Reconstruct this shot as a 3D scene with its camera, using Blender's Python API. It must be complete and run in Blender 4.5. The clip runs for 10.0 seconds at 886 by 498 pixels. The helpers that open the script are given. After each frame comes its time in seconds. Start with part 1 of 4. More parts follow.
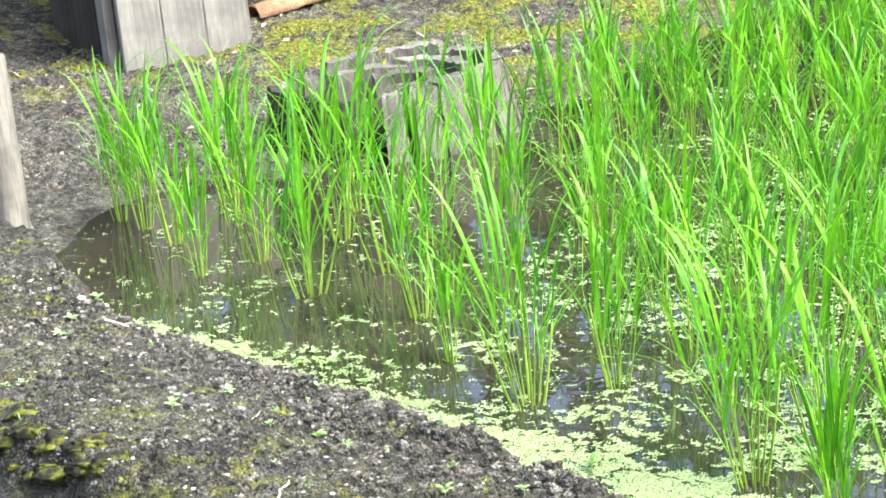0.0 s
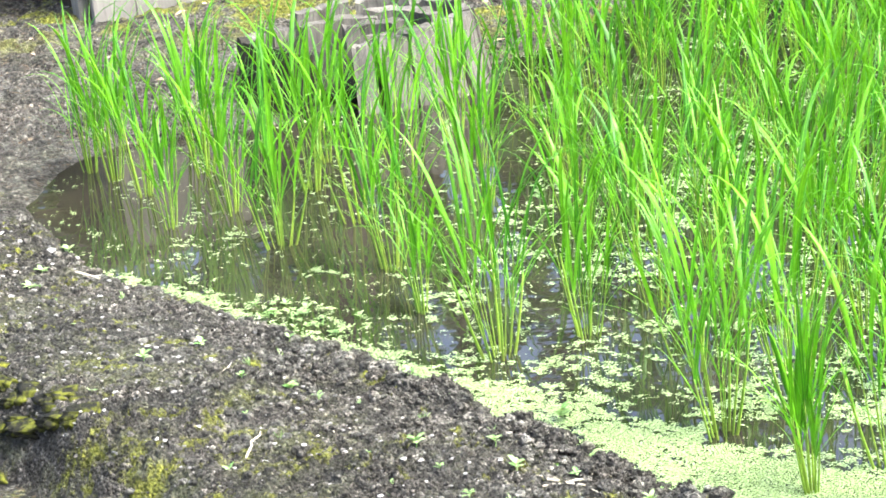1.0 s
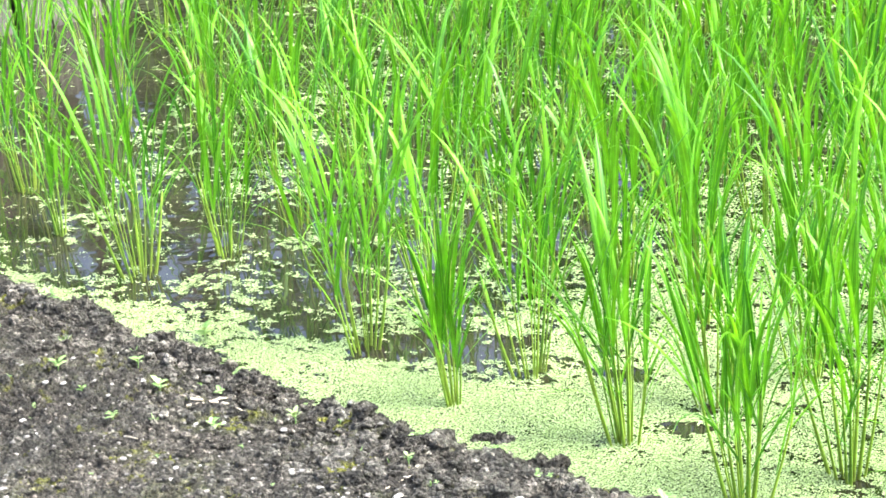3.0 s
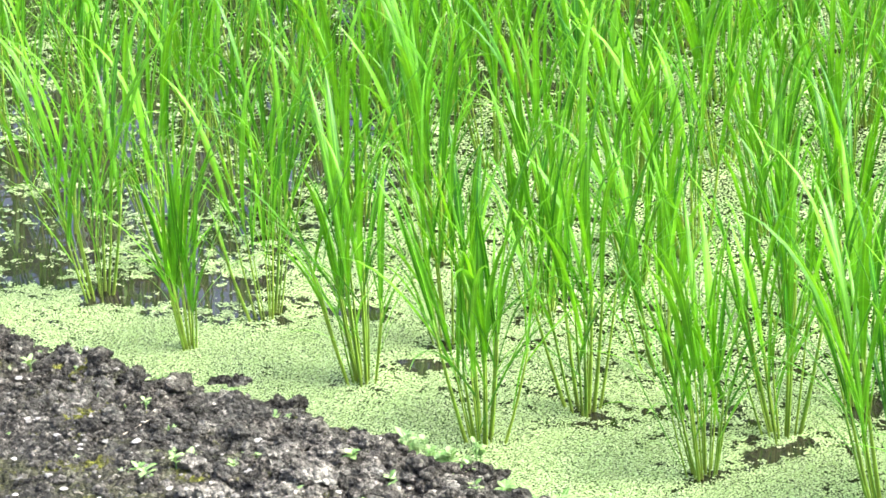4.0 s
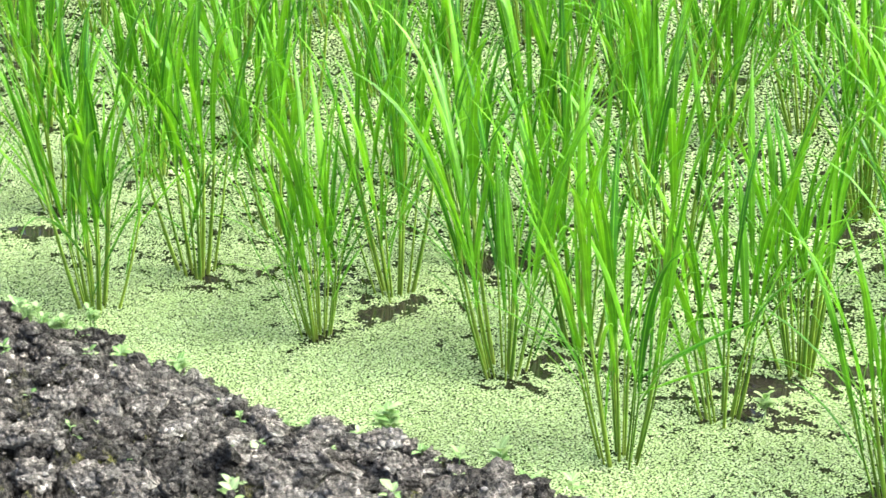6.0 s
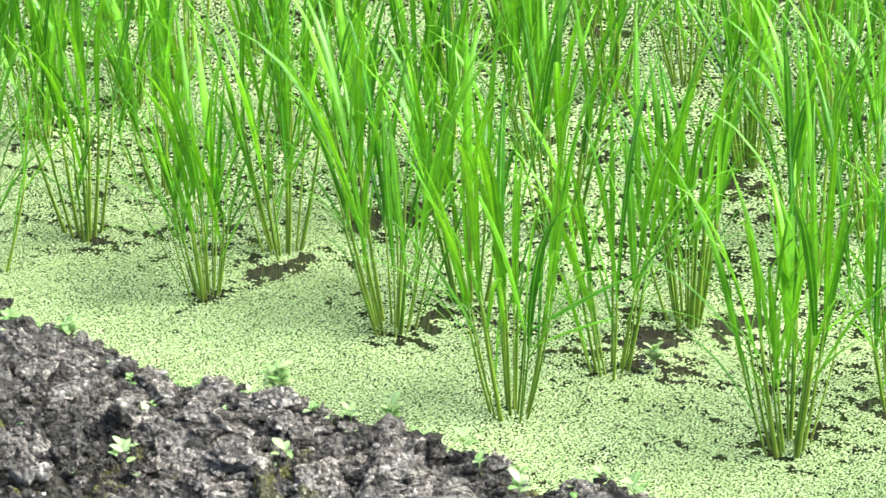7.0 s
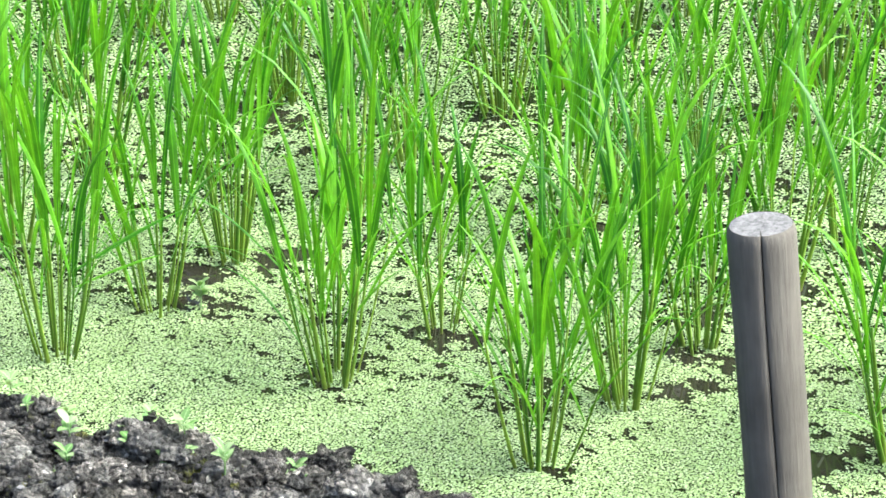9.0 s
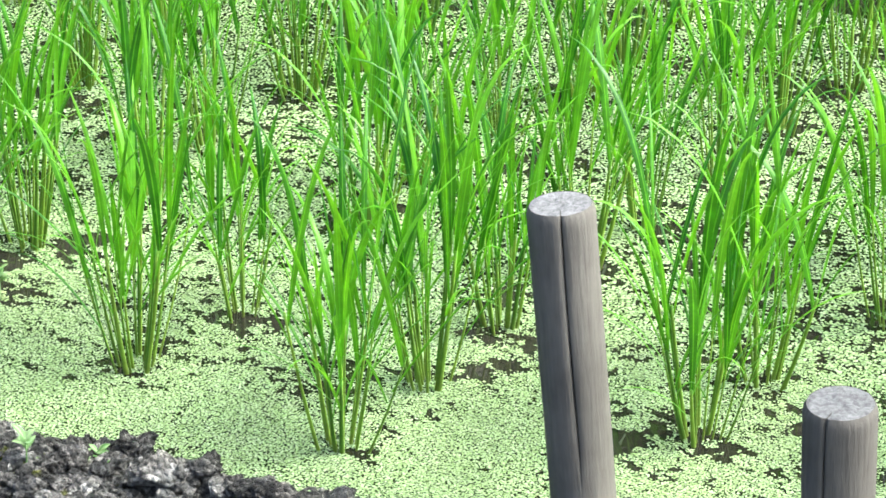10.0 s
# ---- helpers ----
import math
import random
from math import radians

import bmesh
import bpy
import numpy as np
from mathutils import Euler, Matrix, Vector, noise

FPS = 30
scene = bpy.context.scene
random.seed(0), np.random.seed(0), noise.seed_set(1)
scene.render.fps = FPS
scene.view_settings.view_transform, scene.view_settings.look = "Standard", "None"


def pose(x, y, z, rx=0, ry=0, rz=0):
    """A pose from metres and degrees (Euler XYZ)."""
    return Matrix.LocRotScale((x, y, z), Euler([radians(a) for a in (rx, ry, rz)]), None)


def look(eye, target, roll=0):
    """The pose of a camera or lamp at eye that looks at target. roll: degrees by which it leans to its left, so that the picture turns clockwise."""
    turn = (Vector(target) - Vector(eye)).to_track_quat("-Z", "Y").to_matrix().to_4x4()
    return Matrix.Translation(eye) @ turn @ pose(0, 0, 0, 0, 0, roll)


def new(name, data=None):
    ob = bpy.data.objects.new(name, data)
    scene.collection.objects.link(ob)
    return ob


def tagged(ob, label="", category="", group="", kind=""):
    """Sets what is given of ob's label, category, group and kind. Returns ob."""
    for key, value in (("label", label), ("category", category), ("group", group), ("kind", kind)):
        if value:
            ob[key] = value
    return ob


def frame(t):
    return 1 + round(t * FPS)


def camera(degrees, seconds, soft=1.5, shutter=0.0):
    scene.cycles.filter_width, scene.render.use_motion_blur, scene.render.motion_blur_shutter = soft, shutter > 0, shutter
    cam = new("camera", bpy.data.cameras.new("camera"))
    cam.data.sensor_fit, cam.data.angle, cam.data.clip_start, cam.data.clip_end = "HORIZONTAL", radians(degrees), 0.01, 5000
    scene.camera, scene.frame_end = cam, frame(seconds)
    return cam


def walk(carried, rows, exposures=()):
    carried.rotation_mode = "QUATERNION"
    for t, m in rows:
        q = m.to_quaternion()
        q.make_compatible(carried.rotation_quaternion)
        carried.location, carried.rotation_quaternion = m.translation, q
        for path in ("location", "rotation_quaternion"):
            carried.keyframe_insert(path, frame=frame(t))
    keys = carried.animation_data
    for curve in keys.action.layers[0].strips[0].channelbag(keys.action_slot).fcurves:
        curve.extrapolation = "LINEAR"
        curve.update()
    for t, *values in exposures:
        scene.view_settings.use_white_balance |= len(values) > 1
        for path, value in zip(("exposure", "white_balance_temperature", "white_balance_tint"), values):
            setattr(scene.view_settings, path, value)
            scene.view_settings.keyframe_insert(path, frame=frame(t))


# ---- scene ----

# ---------------------------------------------------------------- camera
EYE = 1.85
TURNS = [
    (0.0, 16.43, -17.10, -6.68), (0.5, 16.52, -17.59, -6.81), (1.0, 15.97, -18.08, -6.74), (1.5, 13.62, -18.74, -6.39),
    (2.0, 11.79, -19.13, -6.13), (2.2, 11.37, -19.32, -5.99), (3.3, 7.74, -20.77, -5.70), (3.5, 6.72, -21.06, -5.75),
    (4.0, 3.80, -21.93, -5.09), (4.5, 1.99, -22.73, -4.76), (5.0, 0.00, -23.50, -4.50), (5.5, -2.24, -24.40, -3.78),
    (5.7, -3.08, -24.70, -3.42), (6.8, -5.44, -25.75, -3.29), (7.0, -6.19, -25.97, -3.22), (7.5, -8.70, -26.48, -2.59),
    (8.0, -11.11, -26.85, -1.68), (8.5, -13.21, -27.25, -1.20), (9.0, -15.72, -27.48, -0.73), (9.5, -18.31, -27.37, 0.01),
    (10.0, -19.94, -27.82, 0.53),
]
cam = camera(16.53, 10.0, 1.7)
walk(cam, [(t, pose(0, 0, EYE, 90 + pitch, 0, yaw) @ pose(0, 0, 0, 0, 0, roll)) for t, yaw, pitch, roll in TURNS],
     exposures=[(0.0, 2.40, 5800, 5), (2.0, 2.52, 5850, 6), (4.5, 2.06, 5900, 6), (7.5, 1.90, 5750, 5), (10.0, 1.92, 5500, 4)])

# ---------------------------------------------------------------- light: a bright, hazy sky
world = bpy.data.worlds.new("sky")
scene.world = world
world.use_nodes = True
wn = world.node_tree.nodes
sky = wn.new("ShaderNodeTexSky")
sky.sky_type, sky.sun_disc = "NISHITA", False
sky.sun_elevation, sky.sun_rotation = radians(52), radians(110)
sky.air_density, sky.dust_density, sky.ozone_density = 0.68, 8.0, 0.3
wn["Background"].inputs["Strength"].default_value = 0.15
world.node_tree.links.new(sky.outputs[0], wn["Background"].inputs["Color"])
sun = new("sun", bpy.data.lights.new("sun", "SUN"))
sun.data.energy, sun.data.angle, sun.data.color = 1.0, radians(20), (1.0, 0.95, 0.86)
sun.matrix_world = look((0.94 * 20, -0.34 * 20, 1.28 * 20), (0, 0, 0))


# ---------------------------------------------------------------- materials
def material(name, rough=0.8, spec=0.3):
    m = bpy.data.materials.new(name)
    m.use_nodes = True
    nodes = m.node_tree.nodes
    b = nodes["Principled BSDF"]
    b.inputs["Roughness"].default_value = rough
    b.inputs["Specular IOR Level"].default_value = spec
    return m, nodes, m.node_tree.links, b


def noise_node(nodes, links, scale, detail=4.0, rough=0.6, vector=None, kind="ShaderNodeTexNoise"):
    n = nodes.new(kind)
    n.inputs["Scale"].default_value = scale
    if kind == "ShaderNodeTexNoise":
        n.inputs["Detail"].default_value, n.inputs["Roughness"].default_value = detail, rough
    if vector is not None:
        links.new(vector, n.inputs["Vector"])
    return n


def ramp(nodes, links, source, stops):
    r = nodes.new("ShaderNodeValToRGB")
    while len(r.color_ramp.elements) < len(stops):
        r.color_ramp.elements.new(0.5)
    for e, (at, c) in zip(r.color_ramp.elements, stops):
        e.position, e.color = at, (*c, 1) if len(c) == 3 else c
    links.new(source, r.inputs["Fac"])
    return r


def grey(v):
    return (v, v, v)


def mixed(nodes, links, fac, a, b, blend="MIX"):
    m = nodes.new("ShaderNodeMix")
    m.data_type, m.blend_type = "RGBA", blend
    for value, slot in ((fac, 0), (a, 6), (b, 7)):
        if isinstance(value, (int, float)):
            m.inputs[slot].default_value = value
        elif isinstance(value, tuple):
            m.inputs[slot].default_value = (*value, 1)
        else:
            links.new(value, m.inputs[slot])
    return m.outputs[2]


def bump(nodes, links, b, height, strength, distance):
    n = nodes.new("ShaderNodeBump")
    n.inputs["Strength"].default_value, n.inputs["Distance"].default_value = strength, distance
    links.new(height, n.inputs["Height"])
    links.new(n.outputs[0], b.inputs["Normal"])


def soil_material(name, dry=1.0, moss=0.5, moss_at=0.6, litter=0.0, film=0.0, uneven=1.0, moss_from=None, moss_scale=6.5, pieces=False):
    """Dark damp soil with paler dry crumbs, grit, and moss in patches."""
    m, n, l, b = material(name, 0.92, 0.2)
    co = n.new("ShaderNodeTexCoord").outputs["Object"]
    big = noise_node(n, l, 4.5, 5, 0.65, co)
    mid = noise_node(n, l, 26, 5, 0.7, co)
    fine = noise_node(n, l, 95, 6, 0.78, co)
    grit = noise_node(n, l, 330, 3, 0.6, co)
    base = ramp(n, l, fine.outputs[0], [(0.36, (0.0162, 0.0156, 0.0140)), (0.47, (0.053, 0.0485, 0.0405)), (0.57, (0.110, 0.101, 0.086)), (0.68, (0.250, 0.234, 0.206))])
    zone = ramp(n, l, noise_node(n, l, 9, 4, 0.6, co).outputs[0], [(0.38, grey(0.0)), (0.56, grey(0.85))])
    green = ramp(n, l, noise_node(n, l, 5.5, 6, 0.72, co).outputs[0], [(0.48, grey(0.0)), (0.60, grey(film))])
    smooth = mixed(n, l, green.outputs[0], (0.058, 0.0562, 0.049), (0.072, 0.079, 0.024))
    dusty = mixed(n, l, zone.outputs[0], base.outputs[0], smooth)
    tone = ramp(n, l, mid.outputs[0], [(0.36, grey(0.95 - 0.67 * uneven)), (0.50, grey(0.95)), (0.64, grey(0.95 + 0.9 * uneven))])
    c = mixed(n, l, 1.0, dusty, tone.outputs[0], "MULTIPLY")
    crumb = noise_node(n, l, 150, vector=co, kind="ShaderNodeTexVoronoi")
    part_tone = n.new("ShaderNodeSeparateColor")
    l.new(crumb.outputs["Color"], part_tone.inputs[0])
    each = ramp(n, l, part_tone.outputs[0], [(0.0, grey(0.55)), (0.6, grey(0.98)), (0.92, grey(1.35)), (1.0, grey(2.3))])
    c = mixed(n, l, 1.0, c, each.outputs[0], "MULTIPLY")
    round_off = n.new("ShaderNodeMath")
    round_off.operation = "MULTIPLY"
    round_off.inputs[1].default_value = -1.1
    l.new(crumb.outputs["Distance"], round_off.inputs[0])
    if pieces:
        isl = n.new("ShaderNodeNewGeometry").outputs["Random Per Island"]
        c = mixed(n, l, 1.0, c, ramp(n, l, isl, [(0.0, grey(0.42)), (0.6, grey(0.9)), (0.9, grey(1.5)), (1.0, grey(2.0))]).outputs[0], "MULTIPLY")
    patch = ramp(n, l, big.outputs[0], [(0.32, grey(0.6 * dry)), (0.68, grey(1.35 * dry))])
    c = mixed(n, l, 1.0, c, patch.outputs[0], "MULTIPLY")
    speck = ramp(n, l, grit.outputs[0], [(0.69, grey(0)), (0.75, grey(0.7))])
    c = mixed(n, l, speck.outputs[0], c, (0.33, 0.31, 0.28))
    if litter:
        brown = noise_node(n, l, 60, 4, 0.75, co)
        mask = ramp(n, l, brown.outputs[0], [(0.56, grey(0)), (0.62, grey(litter))])
        c = mixed(n, l, mask.outputs[0], c, (0.24, 0.17, 0.10))
    where = noise_node(n, l, moss_scale, 7, 0.75, co)
    mask = ramp(n, l, where.outputs[0], [(moss_at, grey(0)), (moss_at + 0.09, grey(moss))])
    moss_mask = mask.outputs[0]
    if moss_from:
        sep = n.new("ShaderNodeSeparateXYZ")
        l.new(co, sep.inputs[0])
        rise = n.new("ShaderNodeMapRange")
        rise.inputs[1].default_value, rise.inputs[2].default_value = moss_from
        l.new(sep.outputs[1], rise.inputs[0])
        moss_mask = mixed(n, l, 1.0, moss_mask, rise.outputs[0], "MULTIPLY")
    mossy = ramp(n, l, fine.outputs[0], [(0.36, (0.05, 0.05, 0.009)), (0.5, (0.18, 0.19, 0.024)), (0.66, (0.40, 0.43, 0.06))])
    c = mixed(n, l, moss_mask, c, mossy.outputs[0])
    l.new(c, b.inputs["Base Color"])
    add = n.new("ShaderNodeMath")
    add.operation = "MULTIPLY_ADD"
    add.inputs[1].default_value = 2.2
    l.new(mid.outputs[0], add.inputs[0])
    both = n.new("ShaderNodeMath")
    both.operation = "ADD"
    l.new(fine.outputs[0], both.inputs[0])
    l.new(round_off.outputs[0], both.inputs[1])
    l.new(both.outputs[0], add.inputs[2])
    bump(n, l, b, add.outputs[0], 1.0, 0.018)
    return m


def leaf_material(name, dark, light, tip, through_part=0.45, rough=0.42, foot=None):
    """A blade: lighter midrib and fine veins by the mesh's own u, shade by object."""
    m, n, l, b = material(name, rough, 0.52)
    uv = n.new("ShaderNodeUVMap").outputs[0]
    sep = n.new("ShaderNodeSeparateXYZ")
    l.new(uv, sep.inputs[0])
    info = n.new("ShaderNodeObjectInfo")
    isl = n.new("ShaderNodeNewGeometry").outputs["Random Per Island"]
    add = n.new("ShaderNodeMath")
    add.operation = "ADD"
    l.new(info.outputs["Random"], add.inputs[0])
    l.new(isl, add.inputs[1])
    frac = n.new("ShaderNodeMath")
    frac.operation = "FRACT"
    l.new(add.outputs[0], frac.inputs[0])
    c = mixed(n, l, frac.outputs[0], dark, light)
    rib = ramp(n, l, sep.outputs[0], [(0.40, grey(0)), (0.5, grey(0.55)), (0.60, grey(0))])
    c = mixed(n, l, rib.outputs[0], c, tuple(min(1, v * 1.7 + 0.02) for v in light))
    end = ramp(n, l, sep.outputs[1], [(0.92, grey(0)), (1.0, grey(0.5))])
    c = mixed(n, l, end.outputs[0], c, tip)
    if foot:
        low = ramp(n, l, sep.outputs[1], [(0.05, grey(0.9)), (0.32, grey(0))])
        c = mixed(n, l, low.outputs[0], c, foot)
    co = n.new("ShaderNodeTexCoord").outputs["Object"]
    blot = noise_node(n, l, 45, 3, 0.6, co)
    var = ramp(n, l, blot.outputs[0], [(0.3, grey(0.75)), (0.7, grey(1.2))])
    c = mixed(n, l, 1.0, c, var.outputs[0], "MULTIPLY")
    l.new(c, b.inputs["Base Color"])
    tr = n.new("ShaderNodeBsdfTranslucent")
    l.new(mixed(n, l, 1.0, c, (1.2, 1.15, 0.35), "MULTIPLY"), tr.inputs["Color"])
    mix = n.new("ShaderNodeMixShader")
    mix.inputs[0].default_value = through_part
    l.new(b.outputs[0], mix.inputs[1])
    l.new(tr.outputs[0], mix.inputs[2])
    l.new(mix.outputs[0], n["Material Output"].inputs["Surface"])
    wave = noise_node(n, l, 900, 1, 0.5, co)
    bump(n, l, b, wave.outputs[0], 0.15, 0.001)
    return m


def wood_material(name, a, c2, stretch=(40, 40, 3), stain=0.5):
    m, n, l, b = material(name, 0.85, 0.2)
    co = n.new("ShaderNodeTexCoord").outputs["Object"]
    mp = n.new("ShaderNodeMapping")
    mp.inputs["Scale"].default_value = stretch
    l.new(co, mp.inputs[0])
    grain = noise_node(n, l, 3.0, 6, 0.65, mp.outputs[0])
    base = ramp(n, l, grain.outputs[0], [(0.3, a), (0.7, c2)])
    blot = noise_node(n, l, 9, 4, 0.6, co)
    dirt = ramp(n, l, blot.outputs[0], [(0.35, grey(1 - stain)), (0.65, grey(1.1))])
    c = mixed(n, l, 1.0, base.outputs[0], dirt.outputs[0], "MULTIPLY")
    info = n.new("ShaderNodeObjectInfo")
    tone = ramp(n, l, info.outputs["Random"], [(0, grey(0.85)), (1, grey(1.12))])
    c = mixed(n, l, 1.0, c, tone.outputs[0], "MULTIPLY")
    l.new(c, b.inputs["Base Color"])
    bump(n, l, b, grain.outputs[0], 0.5, 0.004)
    return m


def plain_material(name, a, c2, scale=60, rough=0.8, relief=0.003, by_island=False, low=0.3, high=0.7):
    m, n, l, b = material(name, rough, 0.25)
    co = n.new("ShaderNodeTexCoord").outputs["Object"]
    t = noise_node(n, l, scale, 5, 0.65, co)
    c = ramp(n, l, t.outputs[0], [(low, a), (high, c2)]).outputs[0]
    if by_island:
        isl = n.new("ShaderNodeNewGeometry").outputs["Random Per Island"]
        tone = ramp(n, l, isl, [(0, grey(0.4)), (0.7, grey(1.0)), (1, grey(1.5))])
        c = mixed(n, l, 1.0, c, tone.outputs[0], "MULTIPLY")
    l.new(c, b.inputs["Base Color"])
    bump(n, l, b, t.outputs[0], 0.5, relief)
    return m


def water_material():
    m, n, l, b = material("muddy_water", 0.02, 0.7)
    b.inputs["IOR"].default_value = 1.45
    co = n.new("ShaderNodeTexCoord").outputs["Object"]
    t = noise_node(n, l, 3.5, 5, 0.6, co)
    c = ramp(n, l, t.outputs[0], [(0.3, (0.018, 0.017, 0.0105)), (0.7, (0.039, 0.035, 0.023))])
    l.new(c.outputs[0], b.inputs["Base Color"])
    w = noise_node(n, l, 14, 2, 0.5, co)
    bump(n, l, b, w.outputs[0], 0.04, 0.01)
    return m


def duckweed_material(name, depth=1.0):
    m, n, l, b = material(name, 0.5, 0.3)
    isl = n.new("ShaderNodeNewGeometry").outputs["Random Per Island"]
    c = ramp(n, l, isl, [(0.0, (0.17, 0.25, 0.07)), (0.25, (0.29, 0.41, 0.15)), (0.8, (0.374, 0.485, 0.225)), (1.0, (0.46, 0.55, 0.31))])
    co = n.new("ShaderNodeTexCoord").outputs["Object"]
    t = noise_node(n, l, 6, 3, 0.6, co)
    # depth scales the brightness of the whole layer
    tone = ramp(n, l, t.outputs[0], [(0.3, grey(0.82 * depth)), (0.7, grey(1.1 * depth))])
    l.new(mixed(n, l, 1.0, c.outputs[0], tone.outputs[0], "MULTIPLY"), b.inputs["Base Color"])
    return m


SOIL = soil_material("bank_soil", 1.45, 0.85, 0.545, 0.0, 0.6, 0.5, None, 10.0)
FAR_SOIL = soil_material("shore_soil", 1.85, 0.95, 0.47, 0.35, 0.15, 0.8, (6.75, 7.15))
GROUND = soil_material("ground_soil", 1.2, 0.8, 0.52, 0.5, 0.6)
WATER = water_material()
DUCKWEED = duckweed_material("duckweed")
UNDER_DUCKWEED = duckweed_material("under_duckweed", 0.5)
BLADE = leaf_material("rice_blade", (0.031, 0.148, 0.005), (0.174, 0.44, 0.012), (0.22, 0.42, 0.05), 0.46, 0.40)
STALK = leaf_material("rice_stalk", (0.08, 0.19, 0.010), (0.24, 0.37, 0.032), (0.09, 0.31, 0.008), 0.3, 0.6, (0.20, 0.25, 0.030))
WEED = leaf_material("weed_leaf", (0.13, 0.28, 0.06), (0.35, 0.47, 0.22), (0.30, 0.42, 0.2), 0.25)
# brown timber with the recess's shade put into its colour
SHADED_TIMBER = wood_material("shaded_brown_timber", (0.022, 0.017, 0.011), (0.050, 0.040, 0.028), (40, 40, 3), 0.3)
GREY_WOOD = wood_material("weathered_timber", (0.112, 0.106, 0.094), (0.188, 0.179, 0.160), (40, 40, 3), 0.3)
POST_WOOD = wood_material("weathered_post", (0.104, 0.094, 0.076), (0.145, 0.132, 0.108), (70, 70, 5), 0.25)
POST_END = wood_material("post_end_grain", (0.09, 0.087, 0.08), (0.27, 0.265, 0.25), (60, 60, 60), 0.5)
STUMP_WOOD = wood_material("old_stump_wood", (0.066, 0.061, 0.052), (0.215, 0.202, 0.175), (60, 60, 3), 0.5)
# near-black stump wood: rot, with the shade on it put into the colour
SHADED_ROTTEN_WOOD = wood_material("shaded_rotten_wood", (0.012, 0.011, 0.008), (0.05, 0.046, 0.036), (60, 60, 3), 0.5)
PALE_POST = wood_material("pale_post_wood", (0.10, 0.092, 0.078), (0.21, 0.194, 0.166), (50, 50, 4), 0.4)
BARK = wood_material("reddish_bark", (0.14, 0.07, 0.035), (0.40, 0.24, 0.14), (8, 60, 60), 0.4)
PEBBLE = plain_material("pale_chips", (0.16, 0.15, 0.135), (0.42, 0.41, 0.385), 90, 0.7, 0.002, True)
CLOD = soil_material("clod_soil", 2.1, 0.4, 0.62, 0.0, 0.0, 0.5)
CRUMB = soil_material("crumb_soil", 2.4, 0.3, 0.62, 0.0, 0.0, 0.3, None, 6.5, True)
PALE_CLOD = soil_material("dry_clod_soil", 4.3, 0.5, 0.62, 0.0, 0.0, 0.35)
DAMP_CLOD = soil_material("damp_clod_soil", 1.7, 0.3, 0.62)
MOSS = plain_material("moss", (0.010, 0.010, 0.006), (0.125, 0.135, 0.014), 34, 0.95, 0.02, False, 0.46, 0.68)
STRAW_STONE = plain_material("whitish_stone", (0.28, 0.27, 0.245), (0.48, 0.47, 0.44), 80, 0.7, 0.002)
STRAW = plain_material("dry_straw", (0.40, 0.34, 0.24), (0.66, 0.60, 0.48), 60, 0.8)
TREE_BARK = wood_material("tree_bark", (0.05, 0.042, 0.035), (0.15, 0.13, 0.11), (6, 6, 1), 0.4)
TREE_LEAF = leaf_material("tree_leaf", (0.03, 0.09, 0.012), (0.08, 0.17, 0.025), (0.08, 0.16, 0.03), 0.3)


# ---------------------------------------------------------------- mesh helpers
def mesh_of(name, verts, faces, mat, uvs=None, smooth=True):
    me = bpy.data.meshes.new(name)
    me.from_pydata(verts, [], faces)
    for mm in (mat if isinstance(mat, (list, tuple)) else [mat]):
        me.materials.append(mm)
    if uvs is not None:
        layer = me.uv_layers.new(name="UVMap")
        loops = np.empty(len(me.loops), dtype=np.int32)
        me.loops.foreach_get("vertex_index", loops)
        layer.data.foreach_set("uv", np.asarray(uvs, dtype=np.float32)[loops].ravel())
    if smooth:
        me.polygons.foreach_set("use_smooth", np.ones(len(me.polygons), dtype=bool))
    return me


def part(name, me, parent=None, label=""):
    ob = new(name, me)
    if parent is not None:
        ob.parent = parent
    if label:
        tagged(ob, label)
    return ob


def from_bm(name, bm, mat, smooth=False):
    me = bpy.data.meshes.new(name)
    bm.normal_update()
    bm.to_mesh(me)
    bm.free()
    for mm in (mat if isinstance(mat, (list, tuple)) else [mat]):
        me.materials.append(mm)
    if smooth:
        me.polygons.foreach_set("use_smooth", np.ones(len(me.polygons), dtype=bool))
    return me


def hashed(ix, iy, k=0):
    v = np.sin(ix * 127.1 + iy * 311.7 + k * 74.7) * 43758.5453
    return v - np.floor(v)


def value_noise(x, y, k=0):
    ix, iy = np.floor(x), np.floor(y)
    fx, fy = x - ix, y - iy
    fx, fy = fx * fx * (3 - 2 * fx), fy * fy * (3 - 2 * fy)
    a, b = hashed(ix, iy, k), hashed(ix + 1, iy, k)
    c, d = hashed(ix, iy + 1, k), hashed(ix + 1, iy + 1, k)
    return (a + (b - a) * fx) * (1 - fy) + (c + (d - c) * fx) * fy


def fbm(x, y, octaves=4, k=0):
    total, amp, norm = 0.0, 1.0, 0.0
    for o in range(octaves):
        total, norm = total + amp * value_noise(x * 2**o + 17.3 * o, y * 2**o - 9.1 * o, k + o), norm + amp
        amp *= 0.5
    return total / norm


def lumps(x, y, k=0):
    """Rounded lumps: one minus the distance to the nearest of scattered seeds."""
    ix, iy = np.floor(x), np.floor(y)
    best = np.full(np.shape(x), 9.0)
    for dx in (-1, 0, 1):
        for dy in (-1, 0, 1):
            cx, cy = ix + dx, iy + dy
            px, py = cx + hashed(cx, cy, k), cy + hashed(cx, cy, k + 5)
            best = np.minimum(best, (px - x) ** 2 + (py - y) ** 2)
    return np.clip(1 - best, 0, 1)


